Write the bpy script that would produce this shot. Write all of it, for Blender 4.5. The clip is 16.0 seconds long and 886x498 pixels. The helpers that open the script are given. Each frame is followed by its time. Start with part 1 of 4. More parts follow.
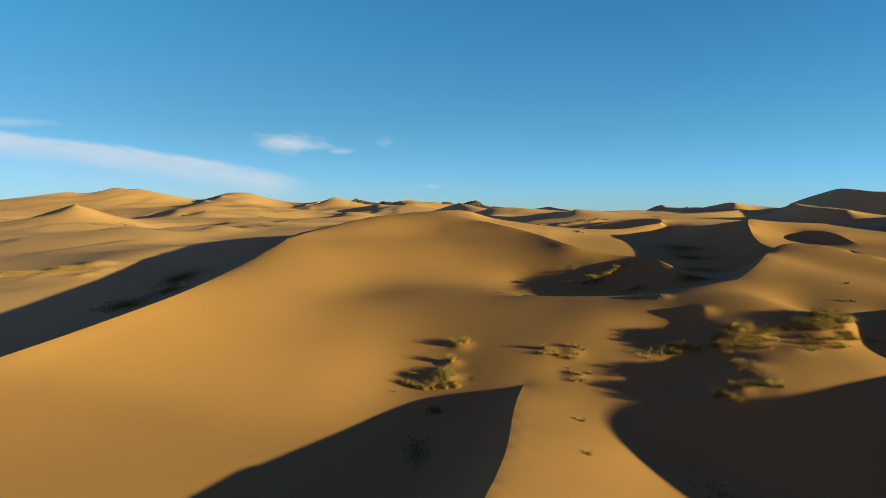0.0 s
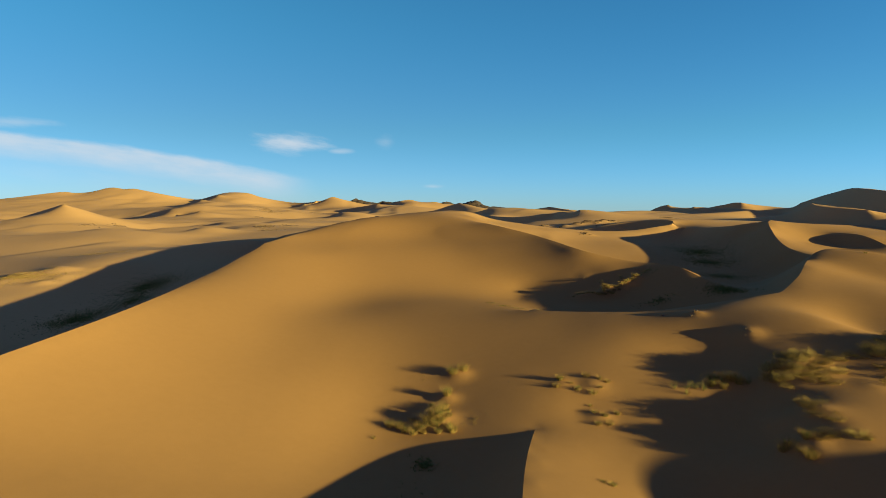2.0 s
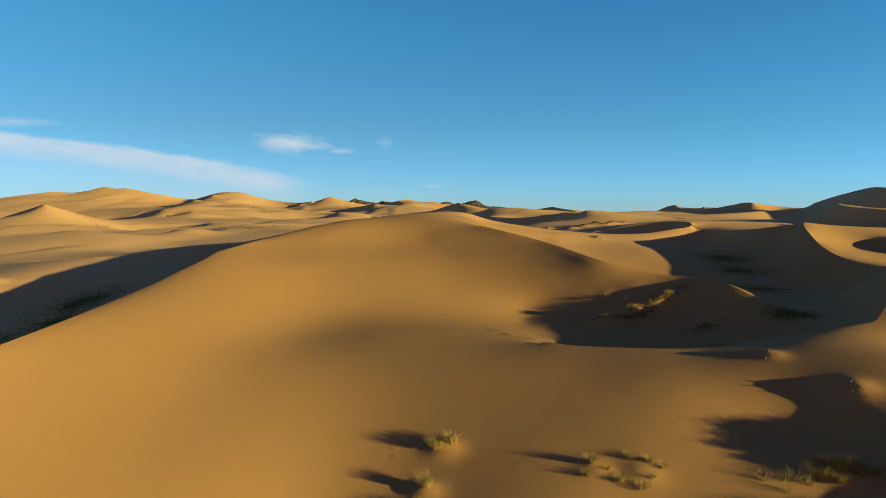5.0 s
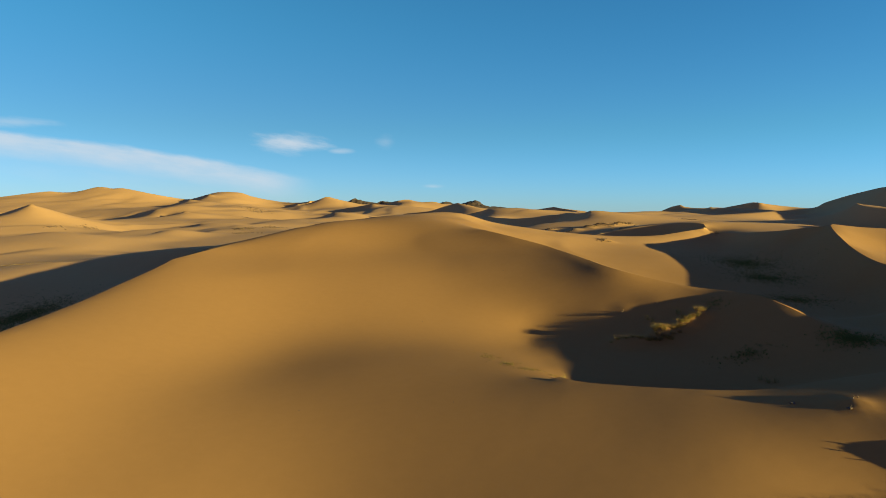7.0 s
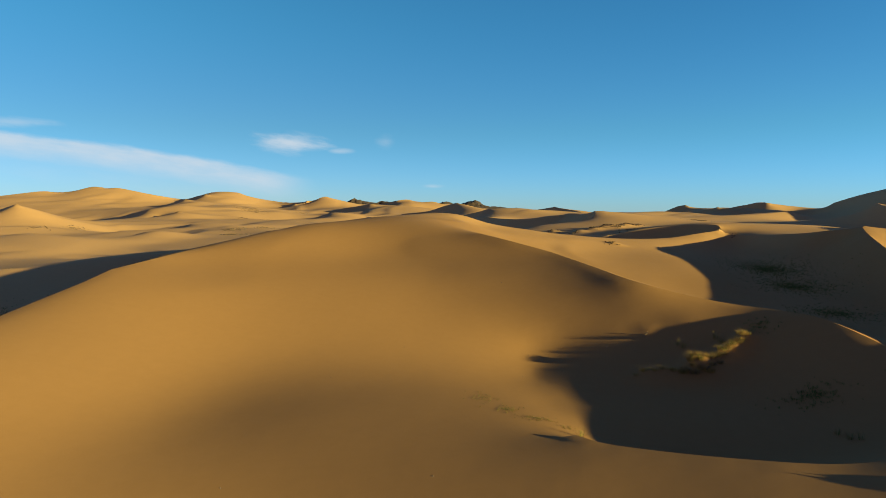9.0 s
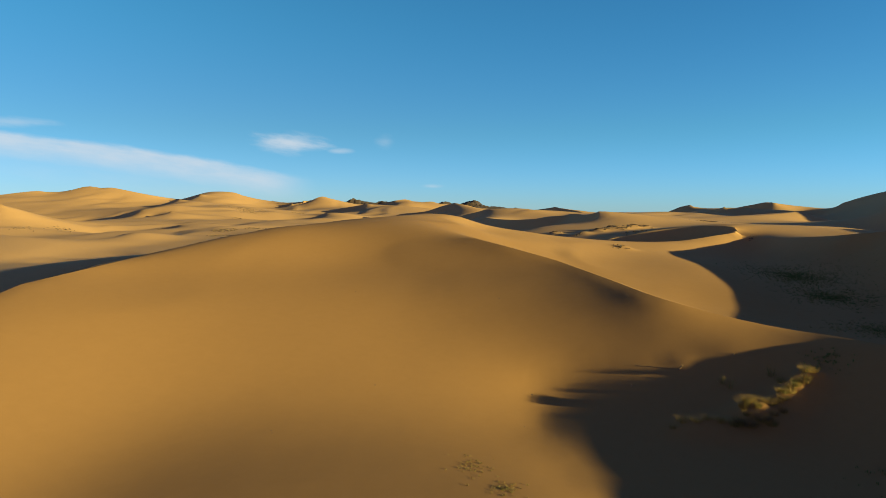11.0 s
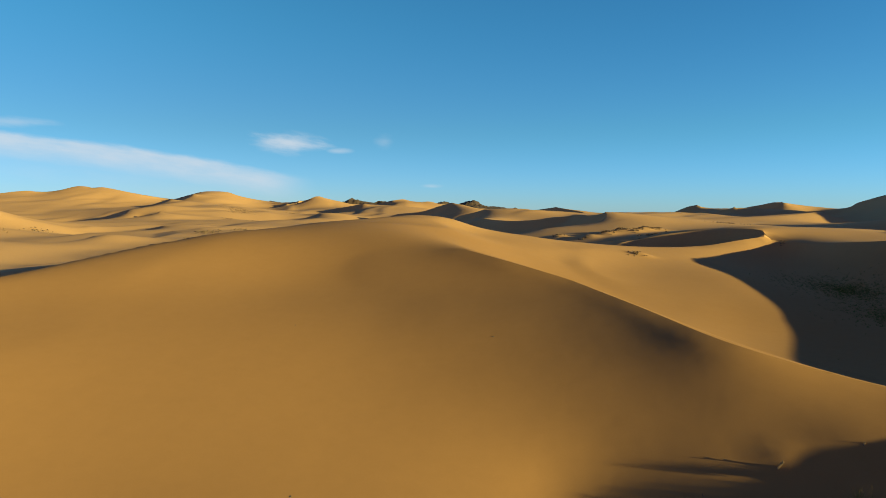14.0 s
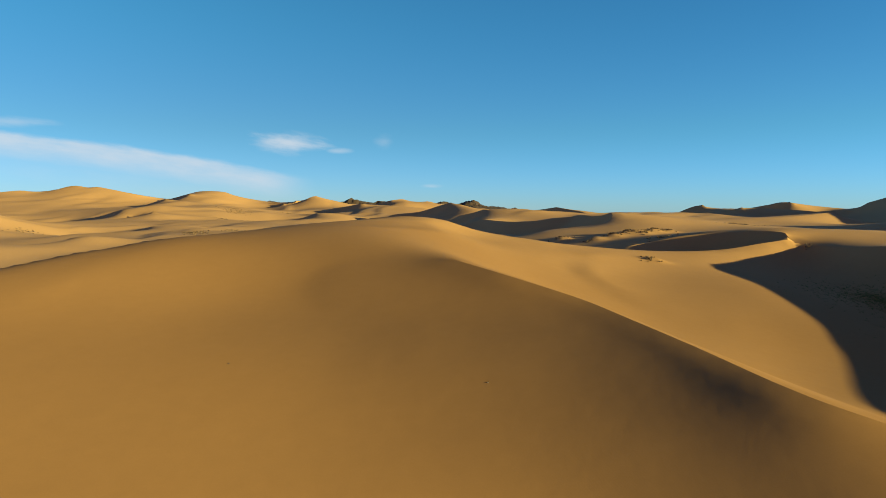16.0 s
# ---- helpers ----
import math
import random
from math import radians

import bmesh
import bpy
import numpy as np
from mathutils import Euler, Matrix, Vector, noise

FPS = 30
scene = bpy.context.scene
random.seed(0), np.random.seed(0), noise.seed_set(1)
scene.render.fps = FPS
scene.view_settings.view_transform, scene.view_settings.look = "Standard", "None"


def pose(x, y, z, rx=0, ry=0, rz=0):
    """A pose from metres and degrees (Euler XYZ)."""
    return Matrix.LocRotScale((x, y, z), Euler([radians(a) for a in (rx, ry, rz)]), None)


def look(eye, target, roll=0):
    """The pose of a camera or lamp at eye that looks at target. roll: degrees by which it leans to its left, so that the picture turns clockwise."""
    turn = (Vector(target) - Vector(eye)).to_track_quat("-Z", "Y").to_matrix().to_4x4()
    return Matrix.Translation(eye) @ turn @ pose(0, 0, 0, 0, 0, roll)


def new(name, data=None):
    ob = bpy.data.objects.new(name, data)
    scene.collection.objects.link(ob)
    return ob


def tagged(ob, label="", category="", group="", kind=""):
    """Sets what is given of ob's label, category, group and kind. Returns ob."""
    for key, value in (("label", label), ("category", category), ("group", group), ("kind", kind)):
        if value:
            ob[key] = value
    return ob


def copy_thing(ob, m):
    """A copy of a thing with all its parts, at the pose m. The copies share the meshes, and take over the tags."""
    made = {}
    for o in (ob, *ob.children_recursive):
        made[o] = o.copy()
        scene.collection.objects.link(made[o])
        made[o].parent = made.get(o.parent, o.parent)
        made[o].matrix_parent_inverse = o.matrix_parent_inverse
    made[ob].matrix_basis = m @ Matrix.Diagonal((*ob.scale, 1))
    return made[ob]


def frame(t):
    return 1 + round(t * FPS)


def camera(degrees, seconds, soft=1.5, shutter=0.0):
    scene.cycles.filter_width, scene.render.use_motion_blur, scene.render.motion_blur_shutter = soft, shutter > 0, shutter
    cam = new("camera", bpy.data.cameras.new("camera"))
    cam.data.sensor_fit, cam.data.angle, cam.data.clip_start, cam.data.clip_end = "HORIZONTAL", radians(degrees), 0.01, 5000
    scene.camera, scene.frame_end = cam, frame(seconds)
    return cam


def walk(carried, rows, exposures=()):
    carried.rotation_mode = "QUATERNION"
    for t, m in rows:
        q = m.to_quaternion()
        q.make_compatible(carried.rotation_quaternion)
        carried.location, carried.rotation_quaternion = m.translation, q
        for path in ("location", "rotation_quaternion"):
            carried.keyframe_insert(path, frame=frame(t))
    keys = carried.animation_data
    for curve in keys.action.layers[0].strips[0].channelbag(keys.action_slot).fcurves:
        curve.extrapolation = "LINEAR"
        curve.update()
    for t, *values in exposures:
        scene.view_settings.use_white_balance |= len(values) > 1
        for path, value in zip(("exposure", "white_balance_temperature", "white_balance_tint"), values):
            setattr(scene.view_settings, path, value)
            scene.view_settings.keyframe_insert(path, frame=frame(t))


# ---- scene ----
cam = camera(70, 16.0, soft=0.6)
walk(cam, [
    (0, pose(0.00, 0.00, 20.00, 86.423, 0, -0.000)),
    (1, pose(0.20, 4.19, 20.05, 86.421, 0, 0.000)),
    (2, pose(0.45, 8.37, 20.11, 86.418, 0, 0.001)),
    (3, pose(0.74, 12.54, 20.16, 86.416, 0, 0.001)),
    (4, pose(1.07, 16.71, 20.20, 86.414, 0, 0.002)),
    (5, pose(1.42, 20.86, 20.25, 86.412, 0, 0.002)),
    (6, pose(1.80, 24.99, 20.30, 86.410, 0, 0.003)),
    (7, pose(2.20, 29.10, 20.34, 86.408, 0, 0.003)),
    (8, pose(2.62, 33.19, 20.38, 86.406, 0, 0.004)),
    (9, pose(3.05, 37.25, 20.42, 86.404, 0, 0.004)),
    (10, pose(3.48, 41.26, 20.46, 86.402, 0, -0.020)),
    (11, pose(3.92, 45.23, 20.50, 86.400, 0, -0.043)),
    (12, pose(4.35, 49.14, 20.54, 86.398, 0, -0.067)),
    (13, pose(4.77, 52.98, 20.58, 86.395, 0, -0.091)),
    (14, pose(5.18, 56.75, 20.61, 86.393, 0, -0.115)),
    (15, pose(5.57, 60.43, 20.65, 86.391, 0, -0.138)),
    (16, pose(5.94, 64.00, 20.68, 86.389, 0, -0.138)),
])


# ---- sun and sky ----
SUN_AZ, SUN_EL = 117.0, 7.5     # degrees clockwise from +y, and above the horizon
sun_way = Vector((math.sin(radians(SUN_AZ)) * math.cos(radians(SUN_EL)), math.cos(radians(SUN_AZ)) * math.cos(radians(SUN_EL)), math.sin(radians(SUN_EL))))
sun = new("sun", bpy.data.lights.new("sun", "SUN"))
sun.data.energy, sun.data.angle, sun.data.color = 3.4, radians(0.55), (1.0, 0.74, 0.24)
sun.matrix_world = look(sun_way * 300, (0, 0, 0))
scene.view_settings.exposure = 1.8


def node(tree, kind, **props):
    n = tree.nodes.new(kind)
    for k, v in props.items():
        if k in n.inputs.keys():
            n.inputs[k].default_value = v
        else:
            setattr(n, k, v)
    return n


def build_sky():
    world = bpy.data.worlds.new("sky")
    world.use_nodes = True
    scene.world = world
    nt = world.node_tree
    nt.nodes.clear()
    sky = nt.nodes.new("ShaderNodeTexSky")
    sky.sky_type, sky.sun_disc = "NISHITA", False
    sky.sun_elevation, sky.sun_rotation = radians(SUN_EL), radians(SUN_AZ)
    sky.altitude, sky.air_density, sky.dust_density, sky.ozone_density = 1500, 1.0, 0.0, 3.0
    L = nt.links.new

    def calc(op, p, q=None, r=None):
        n = node(nt, "ShaderNodeMath", operation=op)
        for slot, v in zip(n.inputs, (p, q, r)):
            if v is None:
                continue
            if isinstance(v, (int, float)):
                slot.default_value = v
            else:
                L(v, slot)
        return n.outputs[0]

    def ramp(v, lo, hi):
        n = node(nt, "ShaderNodeMapRange", interpolation_type="SMOOTHSTEP")
        L(v, n.inputs[0])
        n.inputs[1].default_value, n.inputs[2].default_value = lo, hi
        return n.outputs[0]

    tint = node(nt, "ShaderNodeMix", data_type="RGBA", blend_type="MULTIPLY")
    tint.inputs[0].default_value = 1.0
    L(sky.outputs[0], tint.inputs[6])
    # thin cloud in the north-west: u, v are the slopes across and up
    co = nt.nodes.new("ShaderNodeTexCoord")
    xyz = nt.nodes.new("ShaderNodeSeparateXYZ")
    L(co.outputs["Generated"], xyz.inputs[0])
    across = ramp(xyz.outputs[0], -0.45, 0.6)

    def shade(west, east):
        n = node(nt, "ShaderNodeMix", data_type="RGBA")
        L(across, n.inputs[0])
        n.inputs[6].default_value, n.inputs[7].default_value = (*west, 1), (*east, 1)
        return n.outputs[2]

    def blend(f, low, high):
        n = node(nt, "ShaderNodeMix", data_type="RGBA")
        L(f, n.inputs[0])
        L(low, n.inputs[6])
        L(high, n.inputs[7])
        return n.outputs[2]

    # the air's tint at the horizon, a hand above it and higher up, west and east
    low = blend(ramp(xyz.outputs[2], -0.02, 0.13), shade((0.51, 0.76, 1.25), (0.55, 1.0, 1.85)), shade((0.45, 0.71, 0.80), (0.50, 0.99, 1.16)))
    haze = blend(ramp(xyz.outputs[2], 0.10, 0.32), low, shade((0.39, 0.91, 0.93), (0.41, 1.02, 1.18)))
    deep = node(nt, "ShaderNodeMix", data_type="RGBA")
    L(ramp(xyz.outputs[2], 0.3, 0.9), deep.inputs[0])
    L(haze, deep.inputs[6])
    deep.inputs[7].default_value = (0.74, 0.46, 0.45, 1)
    warm = node(nt, "ShaderNodeMix", data_type="RGBA")      # the sun's half of the sky is less blue
    L(ramp(xyz.outputs[1], -0.1, 0.45), warm.inputs[0])
    warm.inputs[6].default_value = (0.84, 0.46, 0.44, 1)
    L(deep.outputs[2], warm.inputs[7])
    L(warm.outputs[2], tint.inputs[7])
    ahead = calc("MAXIMUM", xyz.outputs[1], 0.05)
    u, v = calc("DIVIDE", xyz.outputs[0], ahead), calc("DIVIDE", xyz.outputs[2], ahead)
    place = nt.nodes.new("ShaderNodeCombineXYZ")
    L(u, place.inputs[0])
    L(calc("MULTIPLY_ADD", u, 0.55, calc("MULTIPLY", v, 4.0)), place.inputs[1])
    fluff = node(nt, "ShaderNodeTexNoise", Scale=9.0, Detail=6.0, Roughness=0.6)
    L(place.outputs[0], fluff.inputs["Vector"])
    wisp = ramp(fluff.outputs[0], 0.25, 0.75)
    along = calc("ADD", u, 0.7)
    line = calc("SUBTRACT", v, calc("MULTIPLY_ADD", calc("MULTIPLY", along, along), -0.09, calc("MULTIPLY_ADD", along, -0.105, 0.117)))      # height over the streak's upper edge
    west = ramp(u, -0.19, -0.30)
    upper = ramp(calc("MULTIPLY_ADD", wisp, -0.006, line), 0.007, -0.005)
    lower = ramp(line, -0.052, -0.010)
    veil = calc("MULTIPLY", ramp(line, -0.13, -0.02), 0.24)
    streak = calc("MULTIPLY", calc("MULTIPLY", upper, calc("MAXIMUM", calc("MULTIPLY", lower, 0.80), veil)), calc("MULTIPLY", west, calc("MULTIPLY_ADD", wisp, 0.45, 0.55)))
    du, dv = calc("MULTIPLY", calc("ADD", u, 0.238), 1 / 0.062), calc("MULTIPLY", calc("SUBTRACT", v, calc("MULTIPLY_ADD", calc("ADD", u, 0.238), -0.11, 0.104)), 1 / 0.0165)
    puff = ramp(calc("MULTIPLY_ADD", wisp, -0.8, calc("SQRT", calc("ADD", calc("MULTIPLY", du, du), calc("MULTIPLY", dv, dv)))), 0.75, -0.35)
    def wisp_at(cu, cv, wu, wv, much):
        eu, ev = calc("MULTIPLY", calc("SUBTRACT", u, cu), 1 / wu), calc("MULTIPLY", calc("SUBTRACT", v, cv), 1 / wv)
        off = calc("MULTIPLY_ADD", wisp, -0.7, calc("SQRT", calc("ADD", calc("MULTIPLY", eu, eu), calc("MULTIPLY", ev, ev))))
        return calc("MULTIPLY", ramp(off, 0.8, -0.4), much)

    cloud = calc("MAXIMUM", streak, calc("MULTIPLY", puff, 0.8))
    for spot in ((-0.67, 0.136, 0.07, 0.010, 0.35), (-0.162, 0.091, 0.022, 0.005, 0.4), (-0.017, 0.036, 0.02, 0.004, 0.35), (-0.09, 0.105, 0.018, 0.012, 0.2)):
        cloud = calc("MAXIMUM", cloud, wisp_at(*spot))
    cloud = calc("MULTIPLY", cloud, ramp(xyz.outputs[1], 0.05, 0.3))
    mix = node(nt, "ShaderNodeMix", data_type="RGBA")
    L(cloud, mix.inputs[0])
    L(tint.outputs[2], mix.inputs[6])
    mix.inputs[7].default_value = (3.7, 4.1, 4.5, 1)
    bg = nt.nodes.new("ShaderNodeBackground")
    bg.inputs["Strength"].default_value = 0.050
    out = nt.nodes.new("ShaderNodeOutputWorld")
    L(mix.outputs[2], bg.inputs[0])
    L(bg.outputs[0], out.inputs[0])


build_sky()


# ---- materials ----
def sand_material():
    m = bpy.data.materials.new("sand")
    m.use_nodes = True
    nt = m.node_tree
    L = nt.links.new
    b = nt.nodes["Principled BSDF"]
    co = nt.nodes.new("ShaderNodeNewGeometry")
    broad = node(nt, "ShaderNodeTexNoise", Scale=0.035, Detail=4.0, Roughness=0.55)
    fine = node(nt, "ShaderNodeTexNoise", Scale=1.7, Detail=6.0, Roughness=0.65)
    grit = node(nt, "ShaderNodeTexNoise", Scale=26.0, Detail=3.0, Roughness=0.7)
    for n in (broad, fine, grit):
        L(co.outputs["Position"], n.inputs["Vector"])
    hue = node(nt, "ShaderNodeMix", data_type="RGBA")
    L(broad.outputs[0], hue.inputs[0])
    hue.inputs[6].default_value, hue.inputs[7].default_value = (0.285, 0.178, 0.080, 1), (0.315, 0.202, 0.096, 1)
    # distance haze put into the colour: the sand pales beyond the big dune
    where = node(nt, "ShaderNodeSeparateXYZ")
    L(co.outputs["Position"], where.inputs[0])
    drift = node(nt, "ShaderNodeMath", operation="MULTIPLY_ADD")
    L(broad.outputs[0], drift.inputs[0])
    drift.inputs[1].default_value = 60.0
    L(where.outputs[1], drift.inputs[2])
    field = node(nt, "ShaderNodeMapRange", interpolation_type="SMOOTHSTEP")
    side = node(nt, "ShaderNodeMath", operation="MULTIPLY_ADD")      # the plain west of the ridge is brightened in colour the same way
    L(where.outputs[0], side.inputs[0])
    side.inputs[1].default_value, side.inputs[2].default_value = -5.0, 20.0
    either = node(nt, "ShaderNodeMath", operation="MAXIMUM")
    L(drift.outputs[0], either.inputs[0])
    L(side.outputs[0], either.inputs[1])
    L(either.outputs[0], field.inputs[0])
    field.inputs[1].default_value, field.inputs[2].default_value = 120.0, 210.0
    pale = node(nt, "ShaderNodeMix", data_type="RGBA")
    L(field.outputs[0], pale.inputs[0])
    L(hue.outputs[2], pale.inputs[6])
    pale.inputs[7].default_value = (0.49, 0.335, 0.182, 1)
    tone = node(nt, "ShaderNodeMath", operation="MULTIPLY_ADD")
    L(fine.outputs[0], tone.inputs[0])
    tone.inputs[1].default_value, tone.inputs[2].default_value = 0.12, 0.94
    speck = node(nt, "ShaderNodeMath", operation="MULTIPLY_ADD")
    L(grit.outputs[0], speck.inputs[0])
    speck.inputs[1].default_value = 0.12
    L(tone.outputs[0], speck.inputs[2])
    less = node(nt, "ShaderNodeMath", operation="SUBTRACT")
    L(speck.outputs[0], less.inputs[0])
    less.inputs[1].default_value = 0.06
    shade = node(nt, "ShaderNodeMix", data_type="RGBA", blend_type="MULTIPLY")
    shade.inputs[0].default_value = 1.0
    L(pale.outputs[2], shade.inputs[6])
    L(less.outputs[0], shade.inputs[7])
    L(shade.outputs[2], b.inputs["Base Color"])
    b.inputs["Roughness"].default_value = 0.95
    b.inputs["Specular IOR Level"].default_value = 0.1
    b.inputs["Diffuse Roughness"].default_value = 0.0
    # wind ripples a hand's width apart, in patches, over a faint unevenness
    wave = node(nt, "ShaderNodeTexWave", Scale=4.2, Distortion=4.0, Detail=2.0)
    wave.inputs["Detail Scale"].default_value = 0.9
    turn = node(nt, "ShaderNodeMapping")
    turn.inputs["Rotation"].default_value = (0, 0, radians(-24))
    L(co.outputs["Position"], turn.inputs["Vector"])
    L(turn.outputs[0], wave.inputs["Vector"])
    patch = node(nt, "ShaderNodeMapRange", interpolation_type="SMOOTHSTEP")
    L(broad.outputs[0], patch.inputs[0])
    patch.inputs[1].default_value, patch.inputs[2].default_value, patch.inputs[3].default_value, patch.inputs[4].default_value = 0.45, 0.62, 0.1, 1.0
    rise = node(nt, "ShaderNodeMath", operation="MULTIPLY")
    L(wave.outputs[1], rise.inputs[0])
    L(patch.outputs[0], rise.inputs[1])
    small = node(nt, "ShaderNodeMath", operation="MULTIPLY_ADD")
    L(rise.outputs[0], small.inputs[0])
    small.inputs[1].default_value = 0.0003
    rough = node(nt, "ShaderNodeTexNoise", Scale=0.55, Detail=5.0, Roughness=0.55)
    L(co.outputs["Position"], rough.inputs["Vector"])
    swing = node(nt, "ShaderNodeMath", operation="MULTIPLY")
    L(rough.outputs[0], swing.inputs[0])
    swing.inputs[1].default_value = 0.014
    L(swing.outputs[0], small.inputs[2])
    bump = nt.nodes.new("ShaderNodeBump")
    bump.inputs["Strength"].default_value, bump.inputs["Distance"].default_value = 1.0, 1.0
    L(small.outputs[0], bump.inputs["Height"])
    L(bump.outputs[0], b.inputs["Normal"])
    return m


def rock_material():
    m = bpy.data.materials.new("rock")
    m.use_nodes = True
    nt = m.node_tree
    b = nt.nodes["Principled BSDF"]
    co = nt.nodes.new("ShaderNodeNewGeometry")
    crag = node(nt, "ShaderNodeTexNoise", Scale=0.06, Detail=8.0, Roughness=0.7)
    nt.links.new(co.outputs["Position"], crag.inputs["Vector"])
    mix = node(nt, "ShaderNodeMix", data_type="RGBA")
    nt.links.new(crag.outputs[0], mix.inputs[0])
    mix.inputs[6].default_value, mix.inputs[7].default_value = (0.026, 0.021, 0.021, 1), (0.072, 0.055, 0.048, 1)
    nt.links.new(mix.outputs[2], b.inputs["Base Color"])
    b.inputs["Roughness"].default_value = 0.95
    return m


SAND, ROCK = sand_material(), rock_material()


# ---- the dune field: crest and trough lines, joined by a bent sheet ----
CX, CY = 0.0, -45.0            # the sheet's grid is polar round this spot, so cells grow with distance
R_IN, R_OUT, HALF, STEP = 22.0, 4500.0, radians(66), 0.0042
LINES = []                     # (points, sharp, weight)
LEANS = []                     # (x, y, fall towards the sun, reach, weight)
SUN_X, SUN_Y = math.sin(radians(SUN_AZ)), math.cos(radians(SUN_AZ))


def spline(pts, gap=0.0):
    """Points along a Catmull-Rom curve."""
    p = np.array(pts, float)
    if len(p) == 2:
        return p[0] + (p[1] - p[0]) * np.linspace(0, 1, 40)[:, None]
    q = np.vstack([2 * p[0] - p[1], p, 2 * p[-1] - p[-2]])
    out = []
    for k in range(1, len(q) - 2):
        t = np.linspace(0, 1, 60, endpoint=False)[:, None]
        a, b, c, d = q[k - 1], q[k], q[k + 1], q[k + 2]
        out.append(0.5 * (2 * b + (c - a) * t + (2 * a - 5 * b + 4 * c - d) * t ** 2 + (3 * b - a - 3 * c + d) * t ** 3))
    return np.vstack(out + [p[-1:]])


def swell(pts, weight=1.0):
    """A smooth line that the sand passes through: a rounded back, a trough, a foot."""
    LINES.append((spline(pts), False, weight))


def lean(x, y, fall, reach=2.5, weight=0.35):
    """The sand round (x, y) falls by so many metres a metre towards the sun's side, taken over reach metres to both sides."""
    LEANS.append((x, y, fall, reach, weight))


def lean_line(pts, reach=2.5, weight=0.3):
    """lean() all along a curve of (x, y, fall)."""
    for x, y, fall in spline(pts)[::12]:
        lean(x, y, fall, reach, weight)


def crest(pts, drop=None, lee=(-0.94, 0.34), run=1.55):
    """A sharp crest. drop: height of the slip face at each point, on the lee side, at the angle of repose."""
    LINES.append((spline(pts), True, 1.0))
    if drop:
        foot = [(x + lee[0] * d * run, y + lee[1] * d * run, z - d) for (x, y, z), d in zip(pts, drop)]
        LINES.append((spline(foot), False, 0.6))


# west ridge, with its slip face to the west, climbing to the big dune
crest([(-40, -18, 8.1), (-30, 12, 10.35), (-24.45, 32, 11.86), (-21.4, 45, 13.03), (-20.95, 55, 13.54), (-21.15, 65, 14.07), (-21, 70, 14.51), (-20.8, 74, 15.03), (-20.2, 78, 15.73), (-20, 81, 16.25)],
      [1.5, 2, 2.2, 2.8, 3, 3.2, 3.5, 3.8, 4.4, 4.8], lee=(-1, 0.05))
crest([(-20, 81, 16.25), (-20.5, 88, 16.5), (-21.5, 97, 16.55), (-23, 107, 16.1), (-25, 115, 15.5), (-31, 122, 14.2)], [4.8, 4.5, 3.8, 3, 1.5, 0.2], lee=(-1, 0.1))
# the big dune: its back, summit and second hump
crest([(-20, 81, 16.25), (-18.4, 87, 16.85), (-16.4, 95, 17.58), (-12, 102, 18.6), (-9, 104.2, 19.05)])
swell([(-9, 104.2, 19.05), (-5, 106, 19.4), (-1, 106, 19.45), (2, 102, 19.05), (4.4, 98.8, 18.6), (6.5, 96, 18.15)])
swell([(-9, 125, 18.0), (-3.5, 131, 19.2), (0.8, 134, 20.0), (4, 136, 19.7), (7.2, 137, 19.1)])
swell([(-4.5, 112, 19.55), (-3, 120, 19.68), (-0.8, 128, 19.85)])
# its east arm
crest([(6.5, 96, 18.15), (8.4, 93.7, 17.75), (10.3, 91.8, 17.3), (11.9, 90, 16.9), (13.1, 87.6, 16.52), (14.4, 84.8, 16.1), (16.2, 81, 15.48), (19.2, 78.8, 14.75), (21.5, 77.2, 14.4), (23.2, 75, 14.37), (24.3, 72, 14.3), (25.4, 68, 13.45)])
swell([(25.4, 68, 13.45), (26, 65, 12.75), (26.6, 62, 12.7), (27.5, 58.6, 13.5)])
swell([(6.15, 95.1, 17.9), (8.05, 92.9, 17.46), (9.95, 91, 17.0), (11.5, 89.2, 16.59), (12.5, 87, 16.26), (13.75, 84.3, 15.86), (15.6, 80.4, 15.23), (18.6, 78.2, 14.45)], 0.3)
swell([(5, 86, 15.25), (7.6, 85.6, 15.4), (10.4, 84.2, 15.1), (12.2, 81.8, 14.7), (13.8, 79.2, 14.05)], 0.1)
# bowl in front of it
swell([(2.7, 56.8, 11.1), (-1.8, 63.4, 11.6), (-2, 69, 11.5), (0.8, 74.9, 11.9)], 0.1)
swell([(5.6, 77.7, 12.42), (7.4, 82, 13.95)], 0.2)
swell([(-1.8, 86.8, 15.4), (-10, 89, 16.6)], 0.1)
swell([(4.3, 68.5, 11.3), (5.6, 65, 11.7)])
swell([(7.8, 76.3, 11.65), (9.4, 76.5, 11.6), (12.3, 76.7, 12.4), (13.5, 76.4, 12.6)], 0.5)
# lip of the shaded hollow, and the hollow
crest([(8.15, 61, 11.78), (9.35, 60, 11.77), (12.8, 58.3, 11.97), (16.35, 57.3, 12.18), (19.85, 57.8, 12.5), (23.7, 57.8, 13.07), (27.5, 58.6, 13.5)], [0.3, 0.5, 0.65, 0.7, 0.7, 0.7, 0.5], lee=(-0.4, 0.9))
swell([(11, 66, 10.9), (15.5, 64, 10.9), (20, 65, 11.2)])
swell([(9.4, 69.7, 10.97), (10.1, 73.4, 11.25)], 0.6)
swell([(12.8, 74.6, 11.95), (17.2, 71.5, 11.9), (19.4, 72.4, 12.55)], 0.5)
swell([(15.5, 76, 12.75), (18.2, 76.3, 13.87)])
